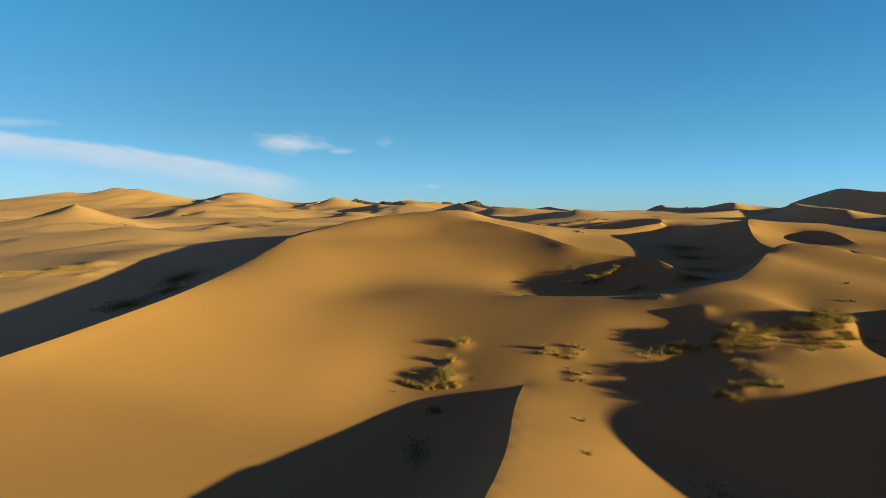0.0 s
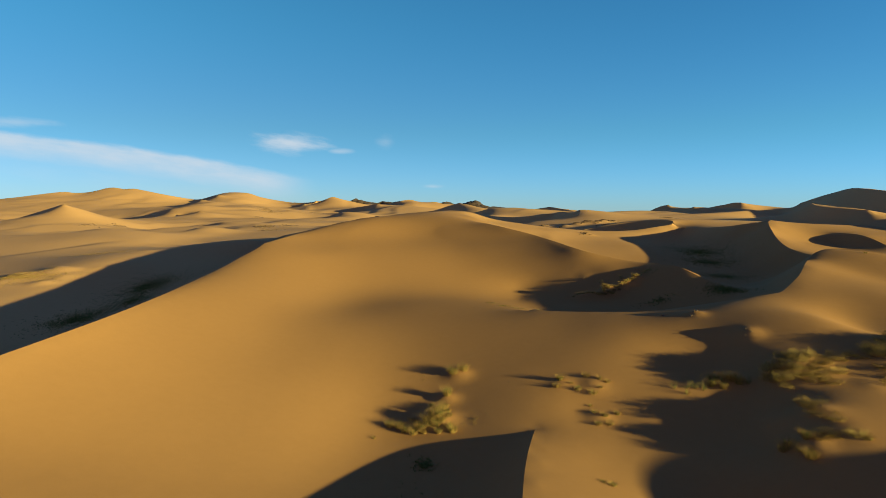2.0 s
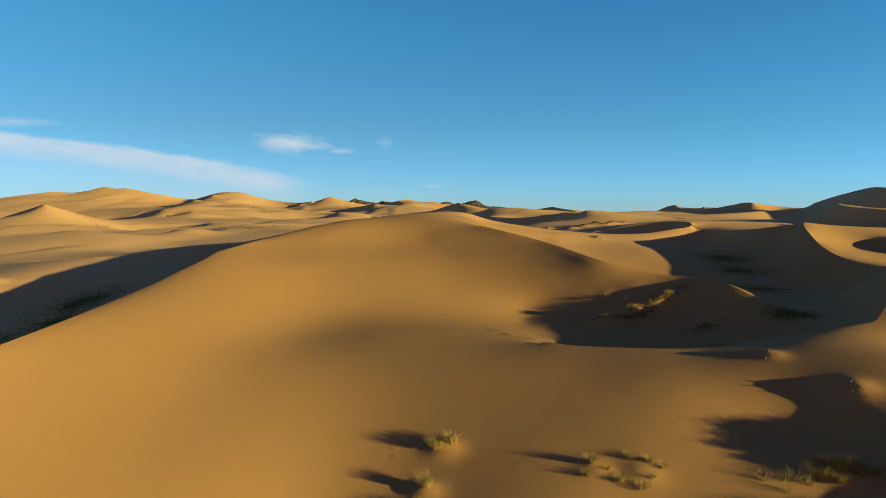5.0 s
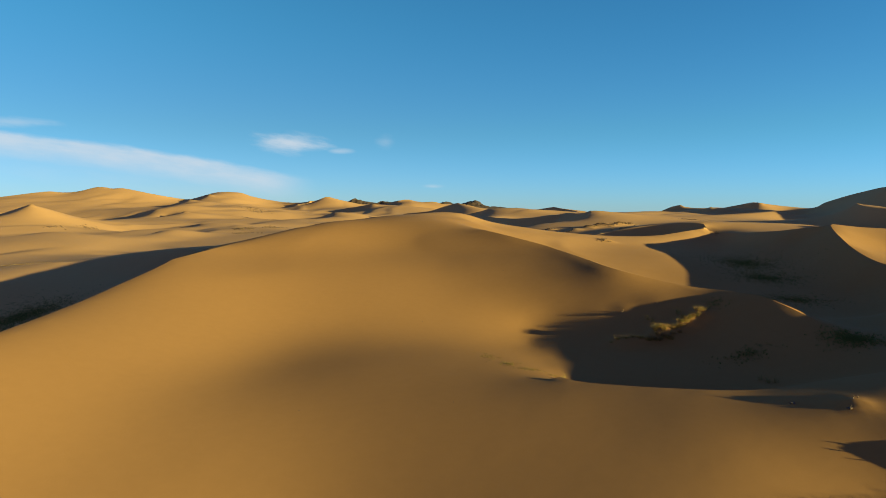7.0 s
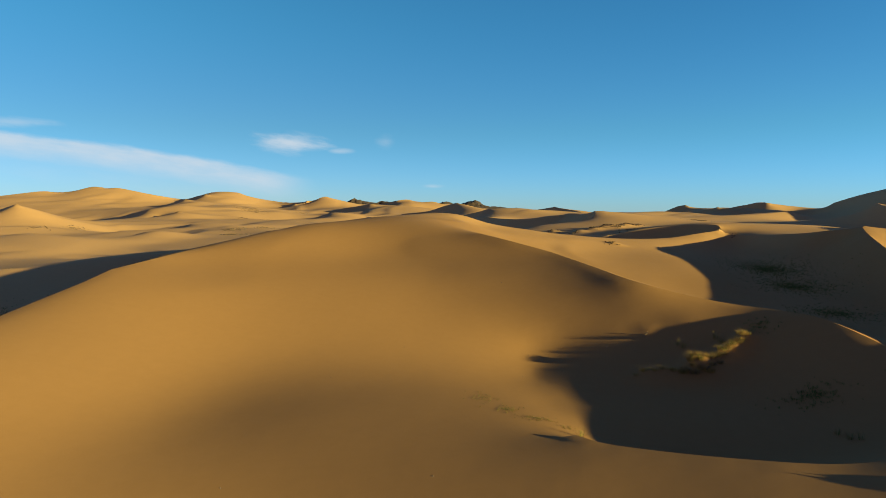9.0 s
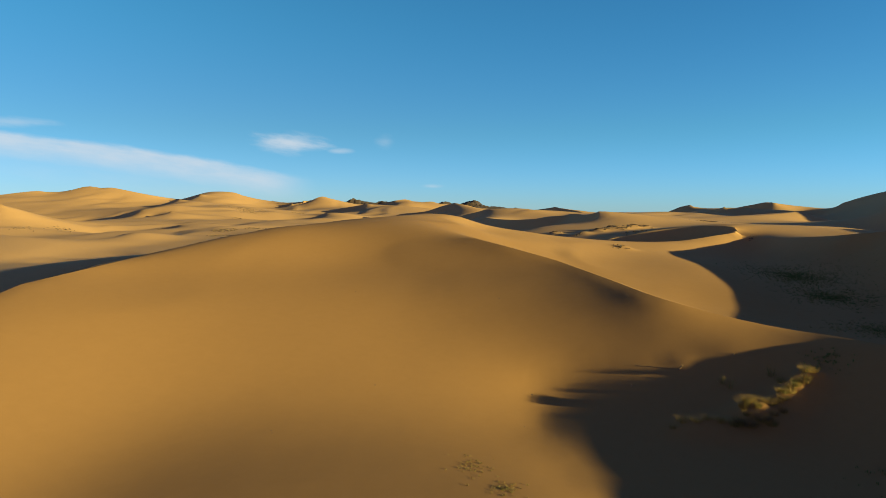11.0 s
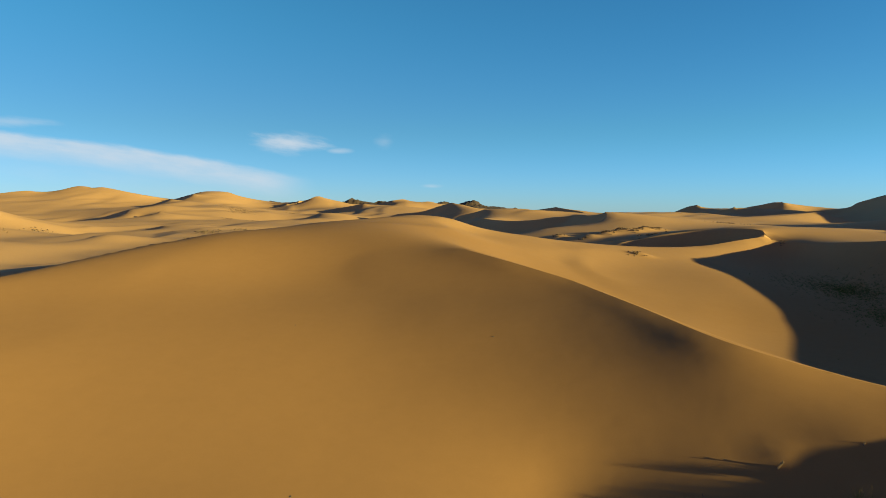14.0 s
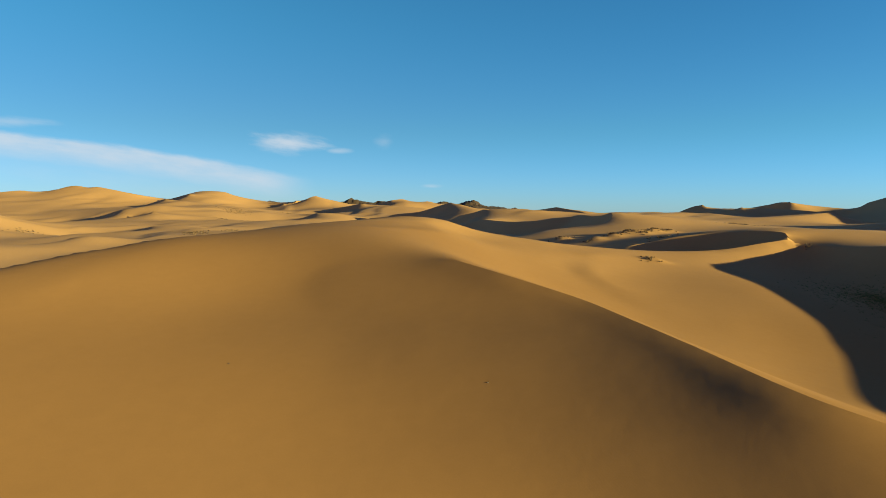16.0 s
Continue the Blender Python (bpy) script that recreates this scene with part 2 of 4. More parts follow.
# valley between the west ridge and the near dune
swell([(-16, 8, 8.2), (-9, 22, 8.2), (-4.4, 33, 7.35), (-3.6, 38, 7.1), (-3.2, 43.5, 7.4), (-2.4, 46, 7.8), (0.6, 47, 8.5), (1.4, 49.6, 9.3)])
swell([(-21, 34, 10.6), (-15, 34.5, 9.1), (-10, 34.8, 8.1)], 0.05)
swell([(-18.5, 46, 11.75), (-14, 46.5, 10.5), (-8.5, 47, 9.2)], 0.05)
swell([(-17.5, 58, 12.85), (-13.3, 58, 11.72), (-7, 58, 11.2)], 0.05)
swell([(-14.4, 53, 11.4), (-13.6, 57, 11.65), (-10.7, 70, 12.1), (-8.5, 75, 12.5)], 0.05)
# near dune
crest([(-4.05, 2, 10.3), (-0.6, 14, 10.3), (1.45, 21.5, 9.95), (2.0, 23.8, 9.65), (2.85, 28, 9.1), (3.45, 31.8, 8.67), (4.0, 35.4, 8.39), (4.65, 38.8, 8.26), (5.5, 42.3, 8.17)],
      [2.0, 2.0, 2.0, 1.9, 1.7, 1.4, 1.1, 0.6, 0.1], lee=(-1, 0.15))
swell([(-10.3, 24.8, 8.46), (-8.7, 28.5, 8.2), (-7.7, 31.8, 7.77), (-6, 36.1, 7.33), (-4, 40.8, 7.12), (-1.3, 42.1, 7.38), (0.6, 42, 7.61), (2.5, 41.8, 7.85), (4.5, 42.1, 8.07)])
swell([(9.2, 41, 8.05), (9.9, 38.2, 7.6), (10.0, 35.5, 7.3), (10.5, 33, 7.0)], 0.6)
swell([(5.5, 42.5, 8.2), (6.2, 45.5, 9.05), (7.7, 47, 9.45), (9.9, 46.9, 9.7)])
swell([(9.1, 43.7, 8.45), (7.6, 38.3, 7.85), (7.0, 31, 7.95)])
# shaded basin to the east, mounds with shrubs round it
swell([(12.5, 34, 6.3), (15, 28, 6.0), (18, 15, 5.0)])
swell([(12.5, 40, 8.0), (15, 36, 7.7), (20, 34, 8.2)])
swell([(20.2, 45.2, 10.62), (20.6, 43, 10.15), (19.9, 40.5, 9.8), (18.2, 37.8, 9.0)])
swell([(18.6, 46, 10.1), (18.5, 43.6, 9.6), (17.6, 41, 9.0), (16.2, 38.6, 8.3)], 0.6)
swell([(16.2, 44.2, 9.35), (13.5, 48, 10.1), (13, 52, 11.15)])
swell([(20.2, 45.2, 10.62), (22, 45.6, 10.95), (27.7, 45.6, 11.3), (31, 45, 10.9)])
swell([(24, 41, 10.3), (27, 39, 9.95)])
swell([(16.6, 55, 12.15), (18.5, 53.8, 12.3), (20.8, 50, 11.8), (23, 48, 11.65), (25, 46.6, 11.6)])
swell([(18.2, 49.5, 10.7), (17, 47, 9.9)])
swell([(19, 56.2, 12.5), (22, 55.2, 12.95), (24.3, 53.4, 12.98), (26, 51, 12.75), (26.8, 48.3, 12.15)])
crest([(42, -14, 8.6), (38.5, 8, 9.6), (36.4, 16.7, 10.3), (36, 21.3, 11.25), (36, 28.8, 11.4), (36.6, 33, 11.2), (38.5, 37, 11.0)], [2, 2.6, 3, 3.2, 2.6, 1.8, 0.5])
# eastern dune: crest from the lip up to the high back
crest([(27.5, 58.6, 13.5), (31, 62.5, 14.38), (34.3, 67.3, 15.05), (36.5, 70.6, 15.2)], [0.5, 1.3, 2.2, 2.8])
crest([(36.5, 70.6, 15.2), (38.4, 72.5, 15.8), (40.5, 73.5, 16.06), (42.5, 71.7, 16.03), (44.4, 69.6, 15.65), (46.2, 66.5, 14.9), (50, 62, 14.0), (58, 57, 13.4)], [1.2, 1.3, 1.4, 1.3, 1.1, 0.9, 0.8, 0.8], lee=(-0.35, 0.94))
swell([(33.4, 66, 15.0), (32.8, 61.5, 14.2), (33.2, 58.4, 13.75), (34.4, 56, 13.4), (36.9, 52.5, 12.78), (41, 48.5, 12.3)])
swell([(37.5, 68, 14.95), (38.5, 65.3, 14.3), (41, 63, 13.85), (44.5, 60, 13.4)], 0.6)
swell([(29.4, 56.5, 13.2), (29.6, 53, 12.1), (29.6, 50.5, 11.75), (32.5, 50, 11.9)], 0.7)
swell([(28.8, 47.6, 11.9), (30.8, 46.3, 11.45), (31.6, 47.2, 11.5)])
swell([(33.4, 45.2, 10.3), (32.6, 43, 9.9), (32, 40.5, 9.6), (33, 38, 9.6)])
crest([(36.8, 49, 12.2), (37.3, 46, 12.7), (38, 42.5, 12.9), (38.8, 39.5, 12.3), (38.5, 37, 11.2)], [0.4, 1.2, 1.5, 1.2, 0.5])
crest([(40.5, 73.5, 16.06), (42, 76, 15.3), (45, 80, 14.8), (48.4, 90.5, 14.2), (49.4, 97.5, 14.65), (51.4, 104.4, 15.5), (54.3, 112, 16.7), (56.8, 118, 17.8), (58.5, 120.5, 18.2)], [1.5, 2.0, 2.4, 2.2, 2.4, 2.8, 3.2, 3.4, 3.2])
swell([(50, 83, 13.9), (58, 86, 13.6)])
swell([(56, 95, 13.7), (68, 98, 13.9)])
crest([(65.8, 112.5, 16.2), (66.2, 109.5, 16.2), (66.2, 106, 15.8), (66.6, 102, 14.6)], [0.3, 1.5, 1.2, 0.1], lee=(-1, 0.1))
swell([(55.5, 107, 14.9), (60, 106, 14.6)], 0.4)
crest([(58.5, 120.5, 18.2), (63, 121, 17.75), (70, 123, 17.4), (82, 128, 17.0)])
# plain beyond the east arm
swell([(23.5, 94, 11.9), (27, 95.8, 11.45), (28.3, 98, 11.4), (30.2, 101.7, 11.5), (32.8, 108.2, 12.35), (34.3, 115, 13.1), (35.3, 122.5, 13.85), (36, 130, 14.3)])
swell([(28, 86, 11.4), (36, 92, 11.0), (42, 108, 11.9), (47, 125, 13.2)])
swell([(13, 101.5, 15.0), (15, 109, 14.7), (14, 118, 15.8)])
swell([(25, 112, 13.4), (26, 124, 14.6)])
swell([(8.5, 128, 17.9), (12.5, 127, 17.2), (18, 126, 16.2)])
crest([(7.2, 137, 19.05), (9.75, 135.7, 18.2), (15, 135, 17.38), (22.4, 136, 16.46), (31, 138.5, 15.76), (39.5, 141, 15.68), (45.9, 142.5, 16.44), (49, 142.5, 16.9)], [2.8, 2.7, 2.6, 2, 1.4, 1.2, 1, 0.2], lee=(-0.2, 1))
# crescent dune
crest([(33, 154.6, 15.45), (36.3, 155, 15.96), (40.1, 154, 16.84), (45.3, 152, 17.42), (48.6, 148, 17.75), (49.9, 145, 17.65), (49, 142.5, 16.9)], [0.2, 0.9, 2.2, 2.9, 2.5, 1.5, 0.1], lee=(-0.8, -0.3))
swell([(49.9, 145, 17.65), (55, 148, 17.8), (62, 152, 17.75), (71, 157, 17.4), (79, 162, 17.1)])
crest([(57.5, 119.5, 18.0), (55.2, 124.6, 17.35), (54.9, 128, 17.0), (53.8, 132, 16.65), (52.9, 137, 16.3), (51, 142, 16.25), (49.9, 144, 16.7)], [3.0, 2.8, 2.6, 2.2, 1.6, 0.9, 0.4], lee=(-1, -0.1))
swell([(62, 127, 16.7), (61, 134, 16.6), (60, 141, 16.9)], 0.6)
swell([(72, 131, 16.6), (70, 140, 16.9)], 0.6)
# unseen ridge, added out of view to shade the plateau's east end
crest([(96, 112, 20), (99, 120, 21.5), (101, 127, 22.2), (104, 136, 22), (112, 146, 20.5)], [3, 4, 4, 4, 3])
swell([(36, 166, 16.4), (46, 168, 16.9), (58, 169, 17.5), (60, 177, 17.6)])
# dunes on the east side, up to the high hill
crest([(97, 175, 21.9), (96, 170, 21.0), (97, 165, 20.5), (101, 158, 19.9)], [3.6, 3.2, 3, 2.6])
crest([(165, 301, 22.9), (164, 286, 25.3), (159, 266, 26.9), (149, 239, 27.8), (147, 226, 27.0), (147, 211, 25.6), (153, 195, 24.5), (160, 150, 22)], [5, 7, 9, 11, 10, 8, 6, 4])
crest([(110, 232, 19.9), (98, 225, 19.0), (86, 217, 18.4), (77, 207, 17.7)])
swell([(39, 188, 20.0), (42, 195, 19.5), (46, 207, 18.9), (60, 237, 19.1), (74, 262, 19.5), (84, 272, 19.5)])
# dunes of the distance: from each summit a crest runs back, its slip face to the south-west
SW, WSW = (-0.75, -0.65), (-0.69, -0.72)
crest([(17.5, 250, 17.9), (19.6, 238, 17.6), (22.9, 224, 17.5), (26.2, 218, 17.6), (32.5, 210, 18.4), (36, 208.5, 18.9)], [2.6, 2.8, 2.8, 2.6, 2.6, 2.4], lee=(-0.82, -0.57), run=1.4)
swell([(14, 200, 15.0), (20, 205, 14.9), (24, 203, 15.0)])
crest([(37, 209, 19.3), (37.5, 201, 19.3), (37.8, 196.5, 19.1), (38.5, 190.9, 19.5), (39.1, 187.9, 20.0)], [1.5, 2.2, 2.4, 2.6, 2.8], lee=(-1, 0.1))
crest([(39.1, 187.9, 20.0), (38.6, 185, 19.2), (35.8, 182, 18.0), (29.7, 182, 17.2), (26.5, 181.5, 16.9), (21.5, 178, 16.2)], [2.8, 2.4, 1.6, 1.0, 0.7, 0.2], lee=(-0.75, 0.66))
swell([(40, 173, 17.4), (33, 175, 17.1), (25, 175, 16.5)])
crest([(20, 277, 20.5), (17, 282, 19.5), (12, 292, 18.2)], [3.5, 3.5, 2], lee=SW)
swell([(20, 277, 20.5), (21.5, 271, 19.5), (27, 260, 18.2), (34, 249, 16.9), (40, 238, 16.4)])
crest([(61, 367, 21.6), (55, 379, 20.4), (49, 387, 19.6)], [6, 5, 3], lee=SW)
crest([(61, 367, 21.6), (67, 359, 20.2), (70, 351, 19.3), (73, 344, 17.6)], [6, 5, 4, 2.5], lee=(-0.6, -0.8))
swell([(30, 415, 19.5), (40, 412, 19), (50, 402, 18.6)])
swell([(72, 385, 18), (82, 372, 17.5), (92, 360, 17.5)])
crest([(109, 314, 22.3), (107, 319, 21.6), (104, 325, 19.5)], [4.5, 4, 1.5], lee=SW)
swell([(109, 314, 22.3), (112, 315, 21.2), (119, 319, 20.7), (129, 327, 21.0)])
crest([(146, 319, 23.5), (141, 329, 22.2), (136, 335, 20.7)], [4.5, 3.5, 1.5], lee=SW)
swell([(146, 319, 23.5), (152, 323, 22.8), (163, 329, 21.7), (174, 335, 20.5)])
crest([(107, 277, 21.3), (106, 281, 20.5), (104, 285, 19.7)], [2.4, 2, 1], lee=SW)
swell([(107, 277, 21.3), (117, 282, 20.7), (128, 287, 20.3), (143, 292, 19.7)])
crest([(-194.8, 465, 20.4), (-207.7, 476.6, 18.6), (-219.9, 487.7, 15.9), (-238.2, 504.3, 13.4)], [3.2, 3.4, 2.6, 0.6], lee=WSW, run=1.35)
swell([(-194.8, 465, 20.4), (-184, 462, 19.8), (-172, 458, 18.8), (-158, 452, 17.4)])
crest([(-209.9, 562, 28.8), (-220.8, 572.5, 27.2), (-235.6, 586.6, 24.6)], [2.5, 2.5, 1], lee=WSW, run=1.35)
crest([(-166, 443, 19.4), (-174, 448, 16.9), (-184, 453, 15.1)], [1.2, 1.4, 0.6], lee=SW)
crest([(-101.9, 301, 14.2), (-109.7, 308.1, 13.1), (-118.5, 316, 11.8), (-126.9, 323.6, 10.1)], [1.2, 1.9, 1.7, 0.4], lee=WSW, run=1.35)
swell([(-101.9, 301, 14.2), (-96, 299, 14.1), (-88, 294, 13.4)])
crest([(-77.1, 206, 14.2), (-82.7, 210.8, 13.1), (-89.8, 216.8, 11.9), (-98.8, 224.6, 10.7)], [0.8, 1.2, 1.2, 0.4], lee=WSW, run=1.35)
crest([(-56.2, 558, 24.8), (-65.4, 566.8, 23.5), (-73.8, 574.9, 22.2), (-82.6, 583.2, 21.3)], [4, 4, 3.2, 2], lee=WSW, run=1.35)
crest([(-55, 849, 31.5), (-68, 859, 28.0), (-81, 869, 25.3)], [7, 6, 3], lee=SW)
crest([(-229, 659, 35.3), (-242, 671, 32.8), (-265, 694, 30.5)], [4, 4, 2], lee=SW)
crest([(-129, 659, 28.9), (-141, 671, 26.3), (-158, 684, 27.5)], [5, 4, 3], lee=SW)
crest([(11, 418, 24.3), (3, 428, 22.1), (-7, 437, 19.1), (-23, 447, 17.3), (-29, 452, 14.8)], [7, 6, 5, 4, 2], lee=SW)
crest([(-174, 301, 22.7), (-193, 313, 19.2), (-210, 320, 15.4)], [2, 2.5, 1], lee=SW)
crest([(-70.2, 450, 18.4), (-76.7, 456.2, 16.3), (-84.3, 463.5, 14.4), (-92.7, 471.6, 12.1)], [3.6, 3.2, 2.4, 0.8], lee=WSW, run=1.35)
swell([(-70.2, 450, 18.4), (-65, 447, 17.9), (-58, 443, 16.8), (-48, 436, 14.8)])
swell([(11, 418, 24.4), (14, 413, 23.3), (25, 387, 19.5)])
crest([(-55, 849, 31.5), (-43, 859, 33), (-28, 859, 29.5), (-10, 859, 30.2), (0, 859, 27.3)])
# high dunes in the west
crest([(-440, 600, 27), (-416, 619, 31), (-390, 660, 38), (-371, 660, 35.3), (-356, 680, 42.4), (-345, 680, 43), (-336, 680, 41.3), (-325, 680, 41.8), (-289, 679, 34.7), (-270, 699, 30.6)])
crest([(-253, 699, 32.3), (-243, 694, 36.1), (-231, 695, 38.4), (-211, 695, 37.8), (-200, 694, 34.4), (-184, 699, 30.6), (-158, 719, 26.2)])
crest([(-143, 659, 25.7), (-130, 659, 25.7), (-115, 664, 32.7), (-104, 664, 30.5), (-82, 678, 25.3)])
swell([(-77.1, 206, 14.2), (-74, 205.5, 14.7), (-70, 204.5, 14.2), (-64, 202, 13.0)])
swell([(-140, 182, 13.5), (-110, 175, 13.3), (-99, 175, 13.9), (-91, 180, 15), (-77, 165, 13.6), (-62, 150, 11.5)])
swell([(-40, 52, 10.0), (-42.6, 62.8, 10.2), (-44.5, 72, 10.4), (-45, 80, 10.8), (-45.5, 87, 11.6), (-45, 93.5, 12.7), (-46.5, 99, 13.1), (-50, 110, 13.3), (-53, 123, 12.7), (-63, 138, 12.2), (-67, 150, 12.0), (-66, 188, 12.3), (-48, 190, 12.4)])
swell([(-50, 123.3, 12.85), (-45, 117, 13.8), (-40, 119.5, 14.25), (-35, 119.9, 14.6), (-31, 122, 14.4)])
swell([(-56, 78, 10.7), (-57, 90, 11.4), (-64, 102, 11.9)])


# how far the open faces lean to the sun
lean_line([(-27, 14, 0.2), (-22, 30, 0.22), (-20, 38, 0.23), (-18.6, 46, 0.25), (-18.2, 54, 0.3), (-18.2, 62, 0.4), (-17.7, 70, 0.41), (-16.5, 77, 0.42)], 1.5, 0.35)
lean_line([(-20, 20, 0.18), (-17, 31, 0.2), (-15, 39, 0.21), (-14, 47, 0.23), (-15, 56, 0.34), (-12.8, 63, 0.38), (-11, 68, 0.38), (-7, 75.5, 0.34)], 2.5, 0.3)
lean_line([(-14, 24, 0.15), (-11, 33, 0.17), (-9.5, 40, 0.17), (-9.5, 48, 0.16), (-10, 55, 0.13), (-7.2, 61, 0.12)], 2.5, 0.3)
lean_line([(-3, 48, 0.11), (-2.5, 52, 0.09), (-2, 55, 0.06)])
# the bowl, from its far wall to the near rise
lean_line([(-5, 73, 0.22), (-1, 76.3, 0.25), (3, 77.6, 0.22), (6, 77, 0.18)])
lean_line([(-4, 68, 0.09), (0, 71, 0.11), (4, 73, 0.16), (6.8, 74, 0.18)])
lean_line([(-3, 62, 0.06), (1, 65, 0.05), (4, 67, 0.07), (7, 69, 0.12)])
lean_line([(-3, 57, 0.06), (1, 58.5, 0.0), (5, 59, 0.0), (9, 57, -0.02)])
# a dark edge under the east arm's crest, and the dim face below it
lean_line([(6.2, 95.3, 0.05), (8.1, 93.1, -0.03), (10, 91.2, -0.08), (11.6, 89.4, -0.1), (12.7, 87.2, -0.08), (13.9, 84.4, -0.07), (15.8, 80.6, -0.07)], 0.5, 0.4)
lean_line([(3.5, 91, 0.14), (6.6, 89, 0.09), (8.8, 87, 0.06), (10.2, 84.5, 0.04), (11.5, 81.5, 0.03), (12.5, 78.8, 0.02)], 1.5)
lean_line([(7.6, 91.6, 0.05), (9.3, 89.5, 0.02), (10.7, 87.6, 0.0), (11.6, 85.6, 0.0), (12.8, 82.8, 0.0), (14.2, 79.8, 0.0)], 0.9, 0.3)
lean_line([(0.5, 96.5, 0.16), (3, 95, 0.12), (5.2, 93, 0.09), (7, 90.5, 0.07)], 1.5, 0.6)
lean_line([(2, 86, 0.13), (5, 83.5, 0.09), (6.5, 80.5, 0.06), (7.6, 78.2, 0.06)], 2.0)
lean_line([(5.5, 87.5, 0.1), (8, 84, 0.06), (9.5, 81, 0.04), (10.8, 78.5, 0.0)], 1.5)
lean_line([(-16.8, 86, 0.36), (-14.2, 93.5, 0.34), (-10.5, 99.5, 0.31), (-7.5, 102.2, 0.27)], 1.3, 0.8)
lean_line([(-13.5, 88, 0.3), (-11, 93, 0.3), (-8, 97, 0.28), (-4, 99, 0.24)], 2.0, 0.8)
lean_line([(-9.5, 88, 0.26), (-7, 92, 0.26), (-4, 95, 0.24), (0, 97, 0.18)], 2.0, 0.6)
lean_line([(21, 248, 0.2), (24, 238, 0.2), (28, 228, 0.2)], 4.0, 0.5)
lean_line([(7.5, 80, 0.06), (10, 79.6, 0.0), (12.5, 78.8, -0.05), (15.2, 77.6, -0.07)], 1.0, 0.6)
lean(-12.6, 78.7, 0.36)
lean(-9.1, 80.5, 0.35)
lean(-2.5, 82.1, 0.22)
lean(-5.4, 82.2, 0.15)
lean(-7.8, 86.2, 0.24)
lean(-4.1, 86.8, 0.24)
lean(-0.8, 87.1, 0.23)
lean(-5.8, 90.8, 0.33)
lean(1.0, 91.9, 0.30)
lean(-7.1, 93.9, 0.29)
lean(-2.1, 94.8, 0.27)


def lowland(x, y):
    """The level to which the sand sinks between the dunes."""
    r = np.hypot(x, y)
    east = np.clip((x / np.maximum(r, 1.0) - 0.0) / 0.12, 0, 1)
    west = np.clip(-x / np.maximum(r, 1.0) / 0.3, 0, 1)
    return 9.0 + west * (0.022 * np.clip(r - 430, 0, 300) - 2.2 * np.exp(-((r - 350) / 110) ** 2)) - 0.0062 * east * np.maximum(r - 480, 0) + 6.0 * (1 - np.exp(-r / 230)) + 0.0008 * np.minimum(r, 3000) + 1.0 * np.sin(x / 61 + 1) * np.sin(y / 83)


def grain(x, y, size, seed):
    """Smooth value noise, -1 to 1."""
    rng = np.random.RandomState(seed)
    table = rng.uniform(-1, 1, (256, 256))
    fx, fy = x / size, y / size
    i, j = np.floor(fx).astype(int), np.floor(fy).astype(int)
    a, b = fx - i, fy - j
    a, b = a * a * (3 - 2 * a), b * b * (3 - 2 * b)
    t = lambda m, n: table[m & 255, n & 255]
    return (t(i, j) * (1 - a) + t(i + 1, j) * a) * (1 - b) + (t(i, j + 1) * (1 - a) + t(i + 1, j + 1) * a) * b


def far_waves(x, y):
    """Lesser dunes of the distance, gentle to the east and steep to the west."""
    r = np.hypot(x - CX, y - CY)
    out = np.zeros_like(x)
    for size, high, seed in ((24.0, 0.7, 11), (46.0, 1.9, 3), (90.0, 3.2, 5)):
        lap = (0.93 * x - 0.36 * y + 0.55 * size * grain(x, y, 1.3 * size, seed) + 0.25 * size * grain(x, y, 0.5 * size, seed + 1)) / size
        f = lap - np.floor(lap)
        wave = np.where(f < 0.24, f / 0.24, (1 - f) / 0.76)
        out += (0.55 if size > 40 else 0.8) * high * np.clip(0.5 + 0.9 * grain(x, y, 2.1 * size, seed + 2), 0, 1) * (wave - 0.5) * np.clip((r - 4.6 * size) / (3 * size), 0, 1)
    domes = 1.0 * grain(x, y, 34.0, 31) * np.clip((r - 170) / 120, 0, 1) + 3.0 * grain(x, y, 70.0, 32) * np.clip((r - 260) / 200, 0, 1) + 4.5 * grain(x, y, 130.0, 33) * np.clip((r - 330) / 250, 0, 1)
    domes = np.where(x < 10, np.minimum(domes, 0.3 + 6.0 * np.clip((r - 520) / 120, 0, 1)), domes)
    return out + domes + 0.35 * grain(x, y, 17.0, 8) * np.clip((r - 200) / 120, 0, 1)


# sand caught by plants: x, y, height, breadth
MOUNDS = [(1.4, 49.4, 0.25, 0.8), (0.6, 46.6, 0.25, 0.7), (0.1, 44.2, 0.4, 1.1), (7.8, 46.8, 0.15, 0.7), (9.6, 46.2, 0.15, 0.8), (9.2, 43.2, 0.2, 0.8),
          (20.8, 50.1, 0.3, 0.8), (18.9, 54.4, 0.25, 0.6), (17.3, 45.4, 0.25, 0.9), (17.0, 71.0, 0.8, 1.1), (18.4, 71.7, 0.6, 0.6), (19.2, 72.2, 0.6, 0.6), (20.1, 72.8, 0.5, 0.6), (14.2, 70.8, 0.4, 0.9), (15.3, 70.7, 0.4, 0.8),
          (15.7, 75.9, 0.12, 0.7), (20.6, 44.6, 0.3, 1.0), (21.7, 45.6, 0.3, 1.0), (28.6, 46.2, 0.7, 1.9), (26.8, 44.6, 0.3, 1.4), (18.0, 38.0, 0.3, 0.9), (19.6, 40.3, 0.2, 0.9)]

